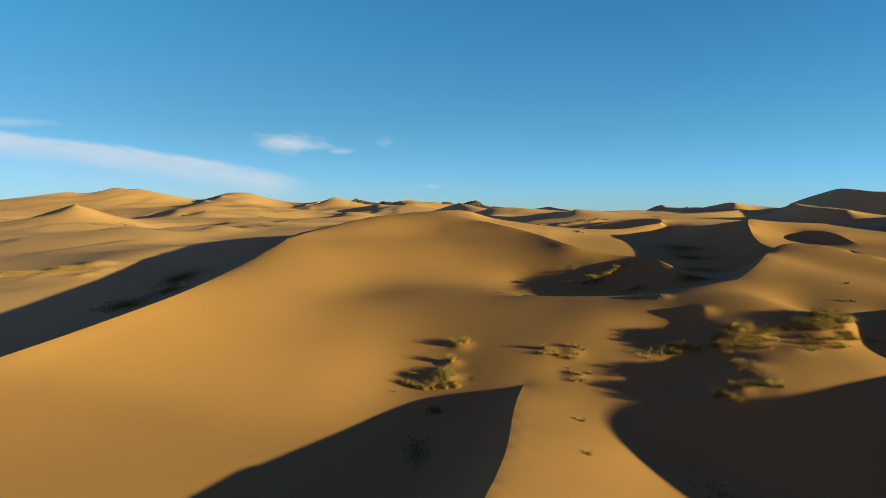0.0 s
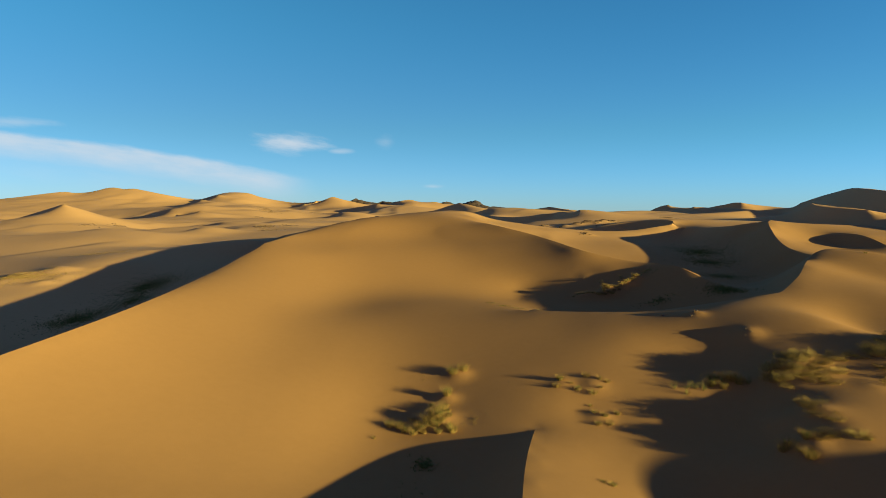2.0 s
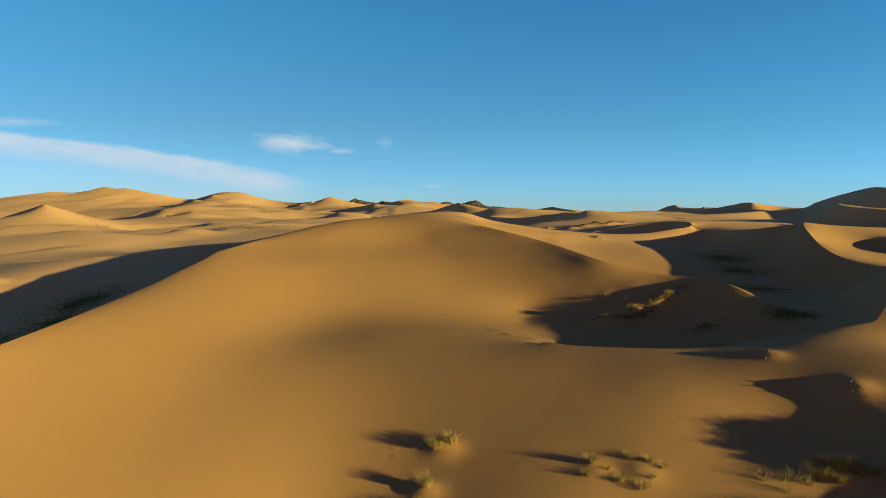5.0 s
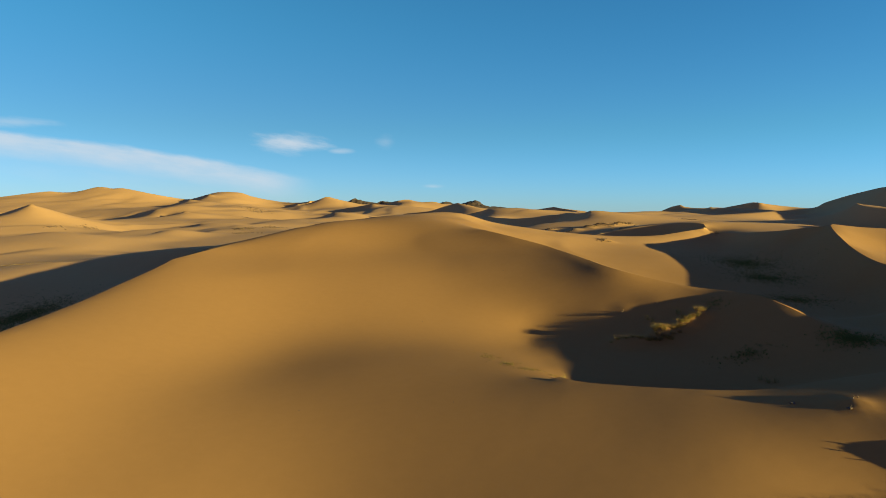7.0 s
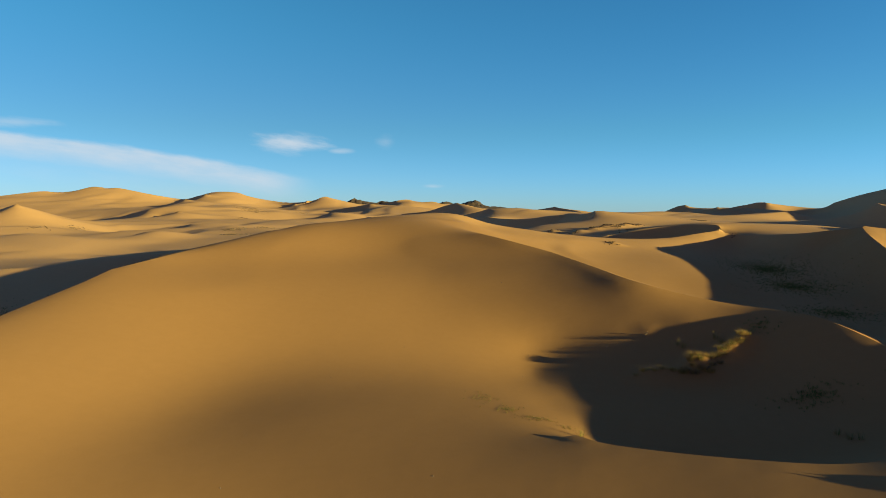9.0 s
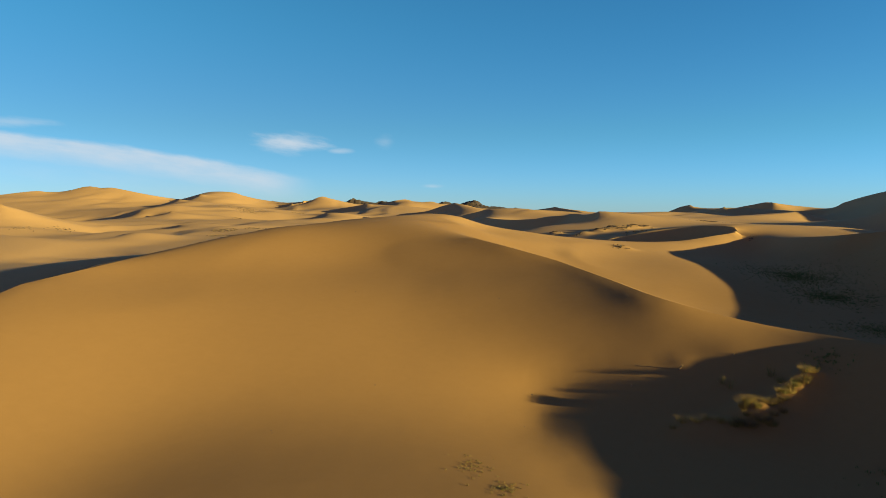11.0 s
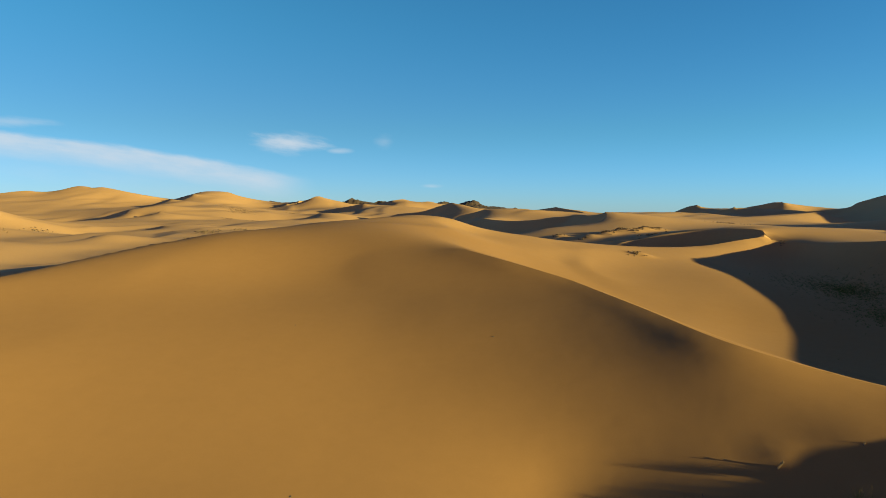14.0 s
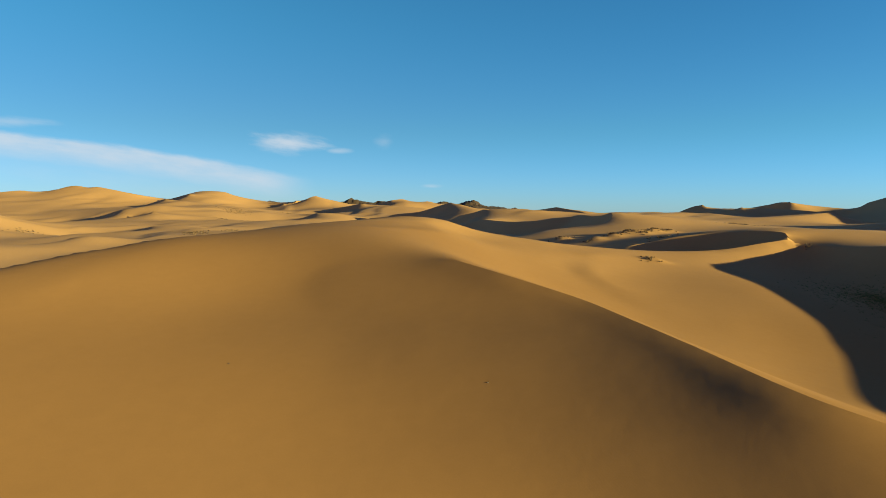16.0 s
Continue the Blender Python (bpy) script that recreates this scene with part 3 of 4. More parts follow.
MOUNDS += [(33.5, 165.5, 0.7, 1.7), (36.2, 166.6, 0.9, 1.9), (38.4, 165.8, 0.6, 1.6), (40.6, 167.6, 0.9, 2.0), (43.4, 168.2, 0.5, 1.6), (30.4, 164.4, 0.6, 1.6), (25.6, 168.2, 0.6, 1.7), (28.4, 130.4, 0.35, 1.2)]
mound_rng = random.Random(7)
for mx, my, spread, count in ((21.2, 44.8, 1.6, 10), (27.6, 45.3, 1.9, 12), (19.3, 39.6, 1.1, 6), (24.6, 44.8, 1.5, 5)):
    MOUNDS += [(mx + mound_rng.gauss(0, spread), my + mound_rng.gauss(0, spread * 0.6), mound_rng.uniform(0.04, 0.12), mound_rng.uniform(0.8, 1.3)) for _ in range(count)]


for _ in range(70):      # the scrub bank beyond the west ridge
    f = mound_rng.random()
    MOUNDS.append((-63 + 17 * f + mound_rng.gauss(0, 1.5), 84 + 5 * f + mound_rng.gauss(0, 2.6), mound_rng.uniform(0.05, 0.17), mound_rng.uniform(1.2, 1.7)))
for f in range(9):
    MOUNDS.append((-60 + 1.6 * f, 111 + mound_rng.gauss(0, 1.0), mound_rng.uniform(0.06, 0.14), mound_rng.uniform(1.6, 2.4)))


def bend_sheet():
    """Solves for the sheet of least bending through all lines; crests may fold."""
    h, stiff = None, STEP / 0.0064
    for scale in (8, 4, 2, 1):
        s = STEP * scale
        nu, nv = int(2 * HALF / s) + 1, int(math.log(R_OUT / R_IN) / s) + 1
        u = np.linspace(-HALF, HALF, nu)
        r = R_IN * np.exp(np.arange(nv) * s)
        x, y = CX + r[:, None] * np.sin(u), CY + r[:, None] * np.cos(u)
        wr = np.broadcast_to((100.0 / r[:, None]) ** 2, (nv, nu))
        fold = np.ones((nv, nu))
        ids, wts, val, lam, snap = [], [], [], [], {}
        for p, sharp, weight in LINES:
            rr, uu = np.hypot(p[:, 0] - CX, p[:, 1] - CY), np.arctan2(p[:, 0] - CX, p[:, 1] - CY)
            fi, fj = np.log(rr / R_IN) / s, (uu + HALF) / (2 * HALF) * (nu - 1)
            seg = np.hypot(np.diff(fi), np.diff(fj))
            along = np.concatenate([[0], np.cumsum(seg)])
            n = max(2, int(along[-1] / 0.5) + 1)
            at = np.linspace(0, along[-1], n)
            fi, fj, z = (np.interp(at, along, a) for a in (fi, fj, p[:, 2]))
            i, j = np.floor(fi).astype(int), np.floor(fj).astype(int)
            ok = (i >= 0) & (i < nv - 1) & (j >= 0) & (j < nu - 1)
            i, j, fi, fj, z = i[ok], j[ok], fi[ok], fj[ok], z[ok]
            a, b = fi - i, fj - j
            ids.append(np.stack([i * nu + j, i * nu + j + 1, (i + 1) * nu + j, (i + 1) * nu + j + 1], 1))
            wts.append(np.stack([(1 - a) * (1 - b), (1 - a) * b, a * (1 - b), a * b], 1))
            val.append(z)
            lam.append(2.0 * stiff ** 3 * weight * wr[i, j])
            if sharp:
                ni, nj = np.rint(fi).astype(int), np.rint(fj).astype(int)
                fold[ni, nj] = 0.004 * stiff
                off = (fi - ni) ** 2 + (fj - nj) ** 2
                for k in np.argsort(-off):
                    snap[ni[k], nj[k]] = (R_IN * math.exp(fi[k] * s), fj[k] / (nu - 1) * 2 * HALF - HALF, z[k])
        ids, wts, val, lam = np.vstack(ids), np.vstack(wts), np.concatenate(val), np.concatenate(lam)
        for k, (px, py, fall, reach, weight) in enumerate(LEANS):
            if k == 0:
                pids, pwts, pval, plam = [], [], [], []
            row, share = [], []
            for way in (-1.0, 1.0):
                qx, qy = px + way * reach * SUN_X, py + way * reach * SUN_Y
                fi, fj = math.log(math.hypot(qx - CX, qy - CY) / R_IN) / s, (math.atan2(qx - CX, qy - CY) + HALF) / (2 * HALF) * (nu - 1)
                i, j = int(fi), int(fj)
                a, b = fi - i, fj - j
                row += [i * nu + j, i * nu + j + 1, (i + 1) * nu + j, (i + 1) * nu + j + 1]
                share += [-way * (1 - a) * (1 - b), -way * (1 - a) * b, -way * a * (1 - b), -way * a * b]
            pids.append(row)
            pwts.append(share)
            pval.append(2 * reach * fall)
            plam.append(stiff ** 2 * weight * wr[i, j])
        pids, pwts, pval, plam = np.array(pids), np.array(pwts), np.array(pval), np.array(plam)
        wu, wv = wr[:, 1:-1] * fold[:, 1:-1], wr[1:-1] * fold[1:-1]
        wx = 2 * wr[1:, 1:] * np.minimum.reduce([fold[1:, 1:], fold[:-1, 1:], fold[1:, :-1], fold[:-1, :-1]])
        tu, tv = wr[:, 1:] * (s / 0.22) ** 2 * 0.5, wr[1:] * (s / 0.22) ** 2 * 0.5
        tb = wr * (s / np.interp(r, (150, 330), (0.16, 0.06))[:, None]) ** 4
        base = lowland(x, y)

        def apply(g):
            o = tb * g
            d = (g[:, 2:] - 2 * g[:, 1:-1] + g[:, :-2]) * wu
            o[:, 2:] += d
            o[:, 1:-1] -= 2 * d
            o[:, :-2] += d
            d = (g[2:] - 2 * g[1:-1] + g[:-2]) * wv
            o[2:] += d
            o[1:-1] -= 2 * d
            o[:-2] += d
            d = (g[1:, 1:] - g[1:, :-1] - g[:-1, 1:] + g[:-1, :-1]) * wx
            o[1:, 1:] += d
            o[1:, :-1] -= d
            o[:-1, 1:] -= d
            o[:-1, :-1] += d
            d = (g[:, 1:] - g[:, :-1]) * tu
            o[:, 1:] += d
            o[:, :-1] -= d
            d = (g[1:] - g[:-1]) * tv
            o[1:] += d
            o[:-1] -= d
            e = (g.ravel()[ids] * wts).sum(1) * lam
            o += np.bincount(ids.ravel(), (wts * e[:, None]).ravel(), nu * nv).reshape(nv, nu)
            e = (g.ravel()[pids] * pwts).sum(1) * plam
            return o + np.bincount(pids.ravel(), (pwts * e[:, None]).ravel(), nu * nv).reshape(nv, nu)

        rhs = tb * base + np.bincount(ids.ravel(), (wts * (lam * val)[:, None]).ravel(), nu * nv).reshape(nv, nu)
        rhs += np.bincount(pids.ravel(), (pwts * (plam * pval)[:, None]).ravel(), nu * nv).reshape(nv, nu)
        diag = 20 * wr + np.bincount(pids.ravel(), (pwts ** 2 * plam[:, None]).ravel(), nu * nv).reshape(nv, nu) + np.bincount(ids.ravel(), (wts ** 2 * lam[:, None]).ravel(), nu * nv).reshape(nv, nu)
        if h is None:
            h = base.copy()
        else:
            qi, qj = np.linspace(0, h.shape[0] - 1, nv), np.linspace(0, h.shape[1] - 1, nu)
            i, j = np.minimum(qi.astype(int), h.shape[0] - 2), np.minimum(qj.astype(int), h.shape[1] - 2)
            a, b = (qi - i)[:, None], (qj - j)[None]
            h = (h[i][:, j] * (1 - a) + h[i + 1][:, j] * a) * (1 - b) + (h[i][:, j + 1] * (1 - a) + h[i + 1][:, j + 1] * a) * b
        res = rhs - apply(h)
        z = res / diag
        p, rz = z.copy(), (res * z).sum()
        for k in range({8: 1500, 4: 600, 2: 300, 1: 140}[scale]):
            ap = apply(p)
            al = rz / (p * ap).sum()
            h = h + al * p
            res = res - al * ap
            z = res / diag
            new_rz = (res * z).sum()
            p, rz = z + (new_rz / rz) * p, new_rz
    soft = np.ones((nv, nu))                    # wind evens the open faces, away from the crests
    soft[fold < 0.5] = 0
    for _ in range(9):
        soft[1:-1, 1:-1] = np.minimum.reduce([soft[1:-1, 1:-1], soft[2:, 1:-1] + 0.11, soft[:-2, 1:-1] + 0.11, soft[1:-1, 2:] + 0.11, soft[1:-1, :-2] + 0.11])
    soft *= np.clip((8 - x) / 4 + 1.6 * np.exp(-((x - 11) / 4) ** 2 - ((y - 86) / 6) ** 2), 0, 1) * np.clip((165 - r[:, None]) / 40, 0.15, 1) * (r[:, None] < 190)
    for _ in range(70):
        h[1:-1, 1:-1] += 0.2 * soft[1:-1, 1:-1] * (h[2:, 1:-1] + h[:-2, 1:-1] + h[1:-1, 2:] + h[1:-1, :-2] - 4 * h[1:-1, 1:-1])
    for mx, my, high, wide in MOUNDS:
        h = h + high * np.exp(-((x - mx) ** 2 + (y - my) ** 2) / (2 * (0.6 * wide) ** 2))
    gap = np.full((nv, nu), 99.0)               # cells to the nearest line
    gap.ravel()[ids[:, 0]] = 0
    for _ in range(14):
        for axis in (0, 1):
            for way in (-1, 1):
                gap = np.minimum(gap, np.roll(gap, way, axis) + 1)
    calm = np.clip(gap / 13, 0, 1)
    h = h + far_waves(x, y) * calm * calm * (3 - 2 * calm) * np.clip(1.15 - np.abs(x + 40) / 900, 0, 1)
    for (i, j), (ra, an, z) in snap.items():      # the crests' vertices lie on the crests
        x[i, j], y[i, j], h[i, j] = CX + ra * math.sin(an), CY + ra * math.cos(an), z
    return h, fold < 0.5, r, x, y


SHEET, FOLD, SHEET_R, SHEET_X, SHEET_Y = bend_sheet()


def ground(x, y):
    """The sand's height at (x, y)."""
    nv, nu = SHEET.shape
    fi = math.log(max(math.hypot(x - CX, y - CY), R_IN) / R_IN) / STEP
    fj = (math.atan2(x - CX, y - CY) + HALF) / (2 * HALF) * (nu - 1)
    fi, fj = min(max(fi, 0), nv - 1.001), min(max(fj, 0), nu - 1.001)
    i, j = int(fi), int(fj)
    a, b = fi - i, fj - j
    return float((SHEET[i, j] * (1 - b) + SHEET[i, j + 1] * b) * (1 - a) + (SHEET[i + 1, j] * (1 - b) + SHEET[i + 1, j + 1] * b) * a)


def build_ground():
    nv, nu = SHEET.shape
    back = np.linspace(HALF, 2 * math.pi - HALF, 50)[1:-1]
    f = (back - HALF) / (2 * math.pi - 2 * HALF)
    f = f * f * (3 - 2 * f)
    bx, by = CX + SHEET_R[:, None] * np.sin(back), CY + SHEET_R[:, None] * np.cos(back)
    bz = SHEET[:, -1:] * (1 - f) + SHEET[:, :1] * f
    x, y, z = np.hstack([SHEET_X, bx]), np.hstack([SHEET_Y, by]), np.hstack([SHEET, bz])
    n = x.shape[1]
    verts = np.stack([x, y, z], -1).reshape(-1, 3)
    verts = np.vstack([verts, [[CX, CY, float(z[0].mean())]]])
    i, j = np.meshgrid(np.arange(nv - 1), np.arange(n), indexing="ij")
    k = (j + 1) % n
    sharp = np.hstack([FOLD, np.zeros((nv, len(back)), bool)])
    a, b, c, d = i * n + j, (i + 1) * n + j, (i + 1) * n + k, i * n + k
    other = (sharp[:-1] & np.roll(sharp[1:], -1, 1))[..., None]      # split each cell along the crest that crosses it
    tris = np.where(other, np.stack([a, c, b, a, d, c], -1), np.stack([a, d, b, d, c, b], -1)).reshape(-1, 3)
    jj = np.arange(n)
    tris = np.vstack([tris, np.stack([np.full(n, nv * n), (jj + 1) % n, jj], -1)])
    me = bpy.data.meshes.new("ground")
    me.vertices.add(len(verts))
    me.vertices.foreach_set("co", verts.ravel())
    me.loops.add(tris.size)
    me.loops.foreach_set("vertex_index", tris.ravel().astype(np.int32))
    me.polygons.add(len(tris))
    me.polygons.foreach_set("loop_start", (np.arange(len(tris)) * 3).astype(np.int32))
    me.update(calc_edges=True)
    me.validate()
    me.polygons.foreach_set("use_smooth", np.ones(len(me.polygons), bool))
    edge = np.empty(len(me.edges) * 2, np.int32)
    me.edges.foreach_get("vertices", edge)
    flat = np.append(sharp.ravel(), False)
    keen = flat[edge[0::2]] & flat[edge[1::2]]
    me.attributes.new("sharp_edge", "BOOLEAN", "EDGE").data.foreach_set("value", keen)
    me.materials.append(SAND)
    return tagged(new("ground", me), "wind-shaped golden sand dunes with sharp crests and slip faces", "dune sand", kind="structure")


build_ground()


# ---- plants, stones, roots ----
def part(name, bm, material, parent, label=""):
    """Links a bmesh as one mesh object, under a thing or (parent None) at top level."""
    me = bpy.data.meshes.new(name)
    bm.to_mesh(me)
    bm.free()
    me.materials.append(material)
    ob = new(name, me)
    if parent:
        ob.parent = parent
    if label:
        ob["label"] = label
    return ob


def blade(bm, rng, root, way, high, wide, droop):
    """One bent, tapering blade."""
    side = Vector((-way.y, way.x, 0)).normalized() if way.xy.length > 1e-3 else Vector((1, 0, 0))
    side = (Matrix.Rotation(rng.uniform(-0.9, 0.9), 3, "Z") @ side) * wide / 2
    last = None
    for k in range(4):
        f = k / 3
        p = root + Vector((0, 0, 1)) * high * (f - droop * f * f * 0.5) + way * high * (0.35 * f + droop * f * f)
        w = 1 - 0.85 * f
        pair = (bm.verts.new(p - side * w), bm.verts.new(p + side * w)) if k < 3 else (bm.verts.new(p),)
        if last:
            bm.faces.new((last[0], last[1], pair[1], pair[0]) if k < 3 else (last[0], last[1], pair[0]))
        last = pair


def blades(seed, count, high, spread, lean, droop):
    rng = random.Random(seed)
    bm = bmesh.new()
    for _ in range(count):
        a, d = rng.uniform(0, 2 * math.pi), spread * math.sqrt(rng.random())
        out = Vector((math.cos(a), math.sin(a), 0))
        way = out * rng.uniform(0.2, 1.0) * lean + Vector((rng.uniform(-1, 1), rng.uniform(-1, 1), 0)) * 0.25 * lean
        blade(bm, rng, out * d - Vector((0, 0, 0.04)), way, high * rng.uniform(0.45, 1.0), rng.uniform(0.007, 0.016), droop * rng.uniform(0.3, 1.2))
    return bm


def tube(bm, pts, radii, sides=5):
    """A tapering tube along points."""
    rings = []
    for k, p in enumerate(pts):
        t = (pts[min(k + 1, len(pts) - 1)] - pts[max(k - 1, 0)]).normalized()
        u = t.orthogonal().normalized()
        v = t.cross(u)
        rings.append([bm.verts.new(p + (u * math.cos(2 * math.pi * s / sides) + v * math.sin(2 * math.pi * s / sides)) * radii[k]) for s in range(sides)])
    for a, b in zip(rings, rings[1:]):
        for s in range(sides):
            bm.faces.new((a[s], a[(s + 1) % sides], b[(s + 1) % sides], b[s]))
    bm.faces.new(rings[-1])


def twigs(seed, count, high, spread):
    """Crooked woody twigs from one root."""
    rng = random.Random(seed)
    bm = bmesh.new()
    for _ in range(count):
        a = rng.uniform(0, 2 * math.pi)
        p = Vector((math.cos(a), math.sin(a), 0)) * spread * 0.3 * rng.random() - Vector((0, 0, 0.05))
        way = Vector((math.cos(a), math.sin(a), rng.uniform(0.25, 1.3))).normalized()
        pts, step = [p.copy()], high * rng.uniform(0.2, 0.36)
        for k in range(3):
            way = (way + Vector((rng.uniform(-1, 1), rng.uniform(-1, 1), rng.uniform(-0.6, 0.6))) * 0.35).normalized()
            p = p + way * step
            pts.append(p.copy())
        tube(bm, pts, [0.013, 0.010, 0.007, 0.004], 4)
    return bm


def leaves(seed, count, high, spread):
    """Small clumped leaves in an uneven cushion."""
    rng = random.Random(seed)
    bm = bmesh.new()
    lumps = [(rng.uniform(-1, 1) * spread * 0.7, rng.uniform(-1, 1) * spread * 0.7, rng.uniform(0.2, 0.75) * high, rng.uniform(0.14, 0.3) * spread) for _ in range(9)]
    for _ in range(count):
        x, y, z, r = rng.choice(lumps)
        c = Vector((rng.gauss(x, r), rng.gauss(y, r), max(0.01, rng.gauss(z, r * 0.7))))
        u = Vector((rng.uniform(-1, 1), rng.uniform(-1, 1), rng.uniform(0, 1.4))).normalized()
        v = u.orthogonal().normalized() * rng.uniform(0.007, 0.014)
        n = rng.uniform(0.04, 0.10)
        bm.faces.new([bm.verts.new(q) for q in (c - v, c + v, c + u * n)])
    return bm


def plant_material(name, colour, dark, spot=7.0):
    m = bpy.data.materials.new(name)
    m.use_nodes = True
    nt = m.node_tree
    b = nt.nodes["Principled BSDF"]
    info = nt.nodes.new("ShaderNodeObjectInfo")
    geo = nt.nodes.new("ShaderNodeNewGeometry")
    add = node(nt, "ShaderNodeMath", operation="MULTIPLY_ADD")
    nt.links.new(geo.outputs["Random Per Island"], add.inputs[0])
    add.inputs[1].default_value = 0.7
    half = node(nt, "ShaderNodeMath", operation="MULTIPLY")
    nt.links.new(info.outputs["Random"], half.inputs[0])
    half.inputs[1].default_value = 0.3
    nt.links.new(half.outputs[0], add.inputs[2])
    mix = node(nt, "ShaderNodeMix", data_type="RGBA")
    nt.links.new(add.outputs[0], mix.inputs[0])
    mix.inputs[6].default_value, mix.inputs[7].default_value = (*dark, 1), (*colour, 1)
    nt.links.new(mix.outputs[2], b.inputs["Base Color"])
    b.inputs["Roughness"].default_value = 0.8
    b.inputs["Specular IOR Level"].default_value = 0.25
    return m


STRAW = plant_material("straw", (0.429, 0.328, 0.128), (0.195, 0.147, 0.062))
GREEN = plant_material("green_blade", (0.169, 0.224, 0.066), (0.078, 0.12, 0.04))
OLIVE = plant_material("olive_leaf", (0.36, 0.29, 0.105), (0.14, 0.12, 0.045))
SPROUT = plant_material("young_grass", (0.221, 0.184, 0.07), (0.104, 0.096, 0.04))
PALE = plant_material("bleached_stalk", (0.338, 0.264, 0.154), (0.182, 0.136, 0.077))
WOOD = plant_material("grey_wood", (0.26, 0.208, 0.154), (0.104, 0.08, 0.066))
STONE = plant_material("dark_stone", (0.13, 0.112, 0.11), (0.065, 0.059, 0.062))


def grass_tuft(seed, count, high, spread, green):
    ob = part("grass_tuft", blades(seed, count, high, spread, 1.15, 0.6), STRAW, None)
    part("fresh_grass", blades(seed + 50, int(count * green), high * 0.85, spread * 0.8, 0.7, 0.4), GREEN, ob, "fresher green blades among the straw")["kind"] = "stuff"
    return tagged(ob, "dry yellow-green grass tuft rooted in the sand", "grass", "grass tufts on the dunes")


def desert_shrub(seed, high, spread, stems=40, leafage=1000, label="low olive-brown shrub half buried in sand"):
    ob = part("desert_shrub", twigs(seed, stems, high, spread), WOOD, None)
    part("foliage", leaves(seed + 9, leafage, high, spread), OLIVE, ob, "small dry olive leaves in uneven clumps")["kind"] = "stuff"
    part("dry_grass", blades(seed + 5, 380, high * 1.1, spread * 0.8, 1.1, 0.6), STRAW, ob, "straw-coloured stalks")["kind"] = "stuff"
    return tagged(ob, label, "shrub", "shrubs on the sand mounds")


def at(x, y, turn, size, sink=0.02):
    return Matrix.LocRotScale((x, y, ground(x, y) - sink), Euler((0, 0, turn)), (size, size, size))


def scatter(kinds, spots, low, high, seed):
    """Sets copies of the kinds at the spots; the first of each kind is the one that was built."""
    rng = random.Random(seed)
    for x, y in spots:
        ob = rng.choice(kinds)
        m = at(x, y, rng.uniform(0, 6.28), rng.uniform(low, high))
        if ob.get("set"):
            copy_thing(ob, m)
        else:
            ob.matrix_basis = m
            ob["set"] = 1


TALL = [grass_tuft(s, 300, 0.92, 0.30, g) for s, g in ((1, 0.25), (2, 0.6), (3, 0.12))]
LOW = [grass_tuft(s, 240, 0.52, 0.36, g) for s, g in ((11, 0.2), (12, 0.5))]
SPARSE = [grass_tuft(s, 26, 0.9, 0.18, g) for s, g in ((21, 0.9), (22, 1.5))]
SHRUB = [desert_shrub(s, 0.28, 0.78) for s in (31, 32, 33)]

# tufts in the valley and on the near rise
scatter(TALL, [(1.1, 49.3), (1.8, 49.6), (0.7, 46.7), (0.3, 44.9), (0.2, 44.0), (-0.3, 43.5), (0.5, 45.4), (7.7, 47.0)], 0.75, 1.05, 1)
scatter(TALL + LOW, [(-0.5, 44.0), (0.1, 43.4), (-0.1, 43.9), (0.4, 43.7), (-1.0, 43.8), (0.6, 44.8), (0.0, 45.2), (-0.8, 43.3), (-1.3, 44.4), (-2.0, 43.9), (-0.2, 44.4), (0.7, 44.2), (8.6, 46.0), (9.4, 45.5), (10.1, 46.8), (9.4, 47.3), (10.5, 46.5)], 0.6, 0.95, 2)
scatter(TALL, [(-1.7, 43.3), (-2.1, 43.7), (-1.2, 43.0), (-0.6, 42.9), (0.2, 42.8), (0.8, 43.2), (1.0, 42.8), (-2.6, 43.9)], 0.55, 0.85, 15)
scatter(LOW, [(-3.4, 42.5), (9.0, 44.4), (9.1, 43.6), (9.0, 42.5), (9.5, 43.2), (9.6, 42.5), (10.3, 43.5), (7.4, 46.4), (7.7, 36.4), (8.1, 36.2), (7.2, 30.7), (-0.2, 46.0), (8.3, 46.6), (9.9, 45.9)], 0.45, 0.85, 3)
# grass at the edge of the shaded basin
scatter(TALL, [(17.2, 45.5), (16.9, 45.9), (16.7, 46.1), (17.6, 45.5), (17.9, 45.1), (16.4, 45.4), (16.9, 44.9)], 0.8, 1.1, 4)
scatter(SPARSE, [(15.4, 45.3), (15.0, 45.3), (14.2, 45.4), (15.8, 45.0), (18.4, 45.0), (10.7, 61.5), (8.6, 62.3), (19.5, 63.1), (19.7, 62.6), (20.0, 62.4), (16.8, 73.9), (17.0, 73.5), (18.9, 73.7), (14.7, 44.7)], 0.7, 1.0, 5)
# shrubs on the mounds east of the basin
scatter(SHRUB, [(21.3, 46.4), (20.2, 44.9), (19.8, 44.3), (19.9, 43.5), (21.4, 45.8), (21.4, 45.1), (22.0, 44.5), (21.2, 43.6), (22.1, 43.2), (23.9, 45.7), (20.8, 44.0), (22.7, 45.1), (22.2, 46.5),
                (26.3, 45.8), (27.4, 46.6), (28.3, 47.0), (29.1, 47.5), (29.2, 46.7), (28.7, 45.4), (29.7, 46.3), (26.6, 44.9), (27.0, 44.5), (27.2, 43.7), (27.2, 42.9), (25.9, 43.3), (25.7, 44.1), (28.2, 45.9), (27.8, 45.2), (28.3, 44.4)] + [(random.Random(k).gauss(28.0, 1.0), random.Random(k + 90).gauss(45.3, 0.9)) for k in range(26)] + [(random.Random(k).gauss(21.3, 0.9), random.Random(k + 90).gauss(45.0, 0.7)) for k in range(30, 42)], 0.75, 1.15, 6)
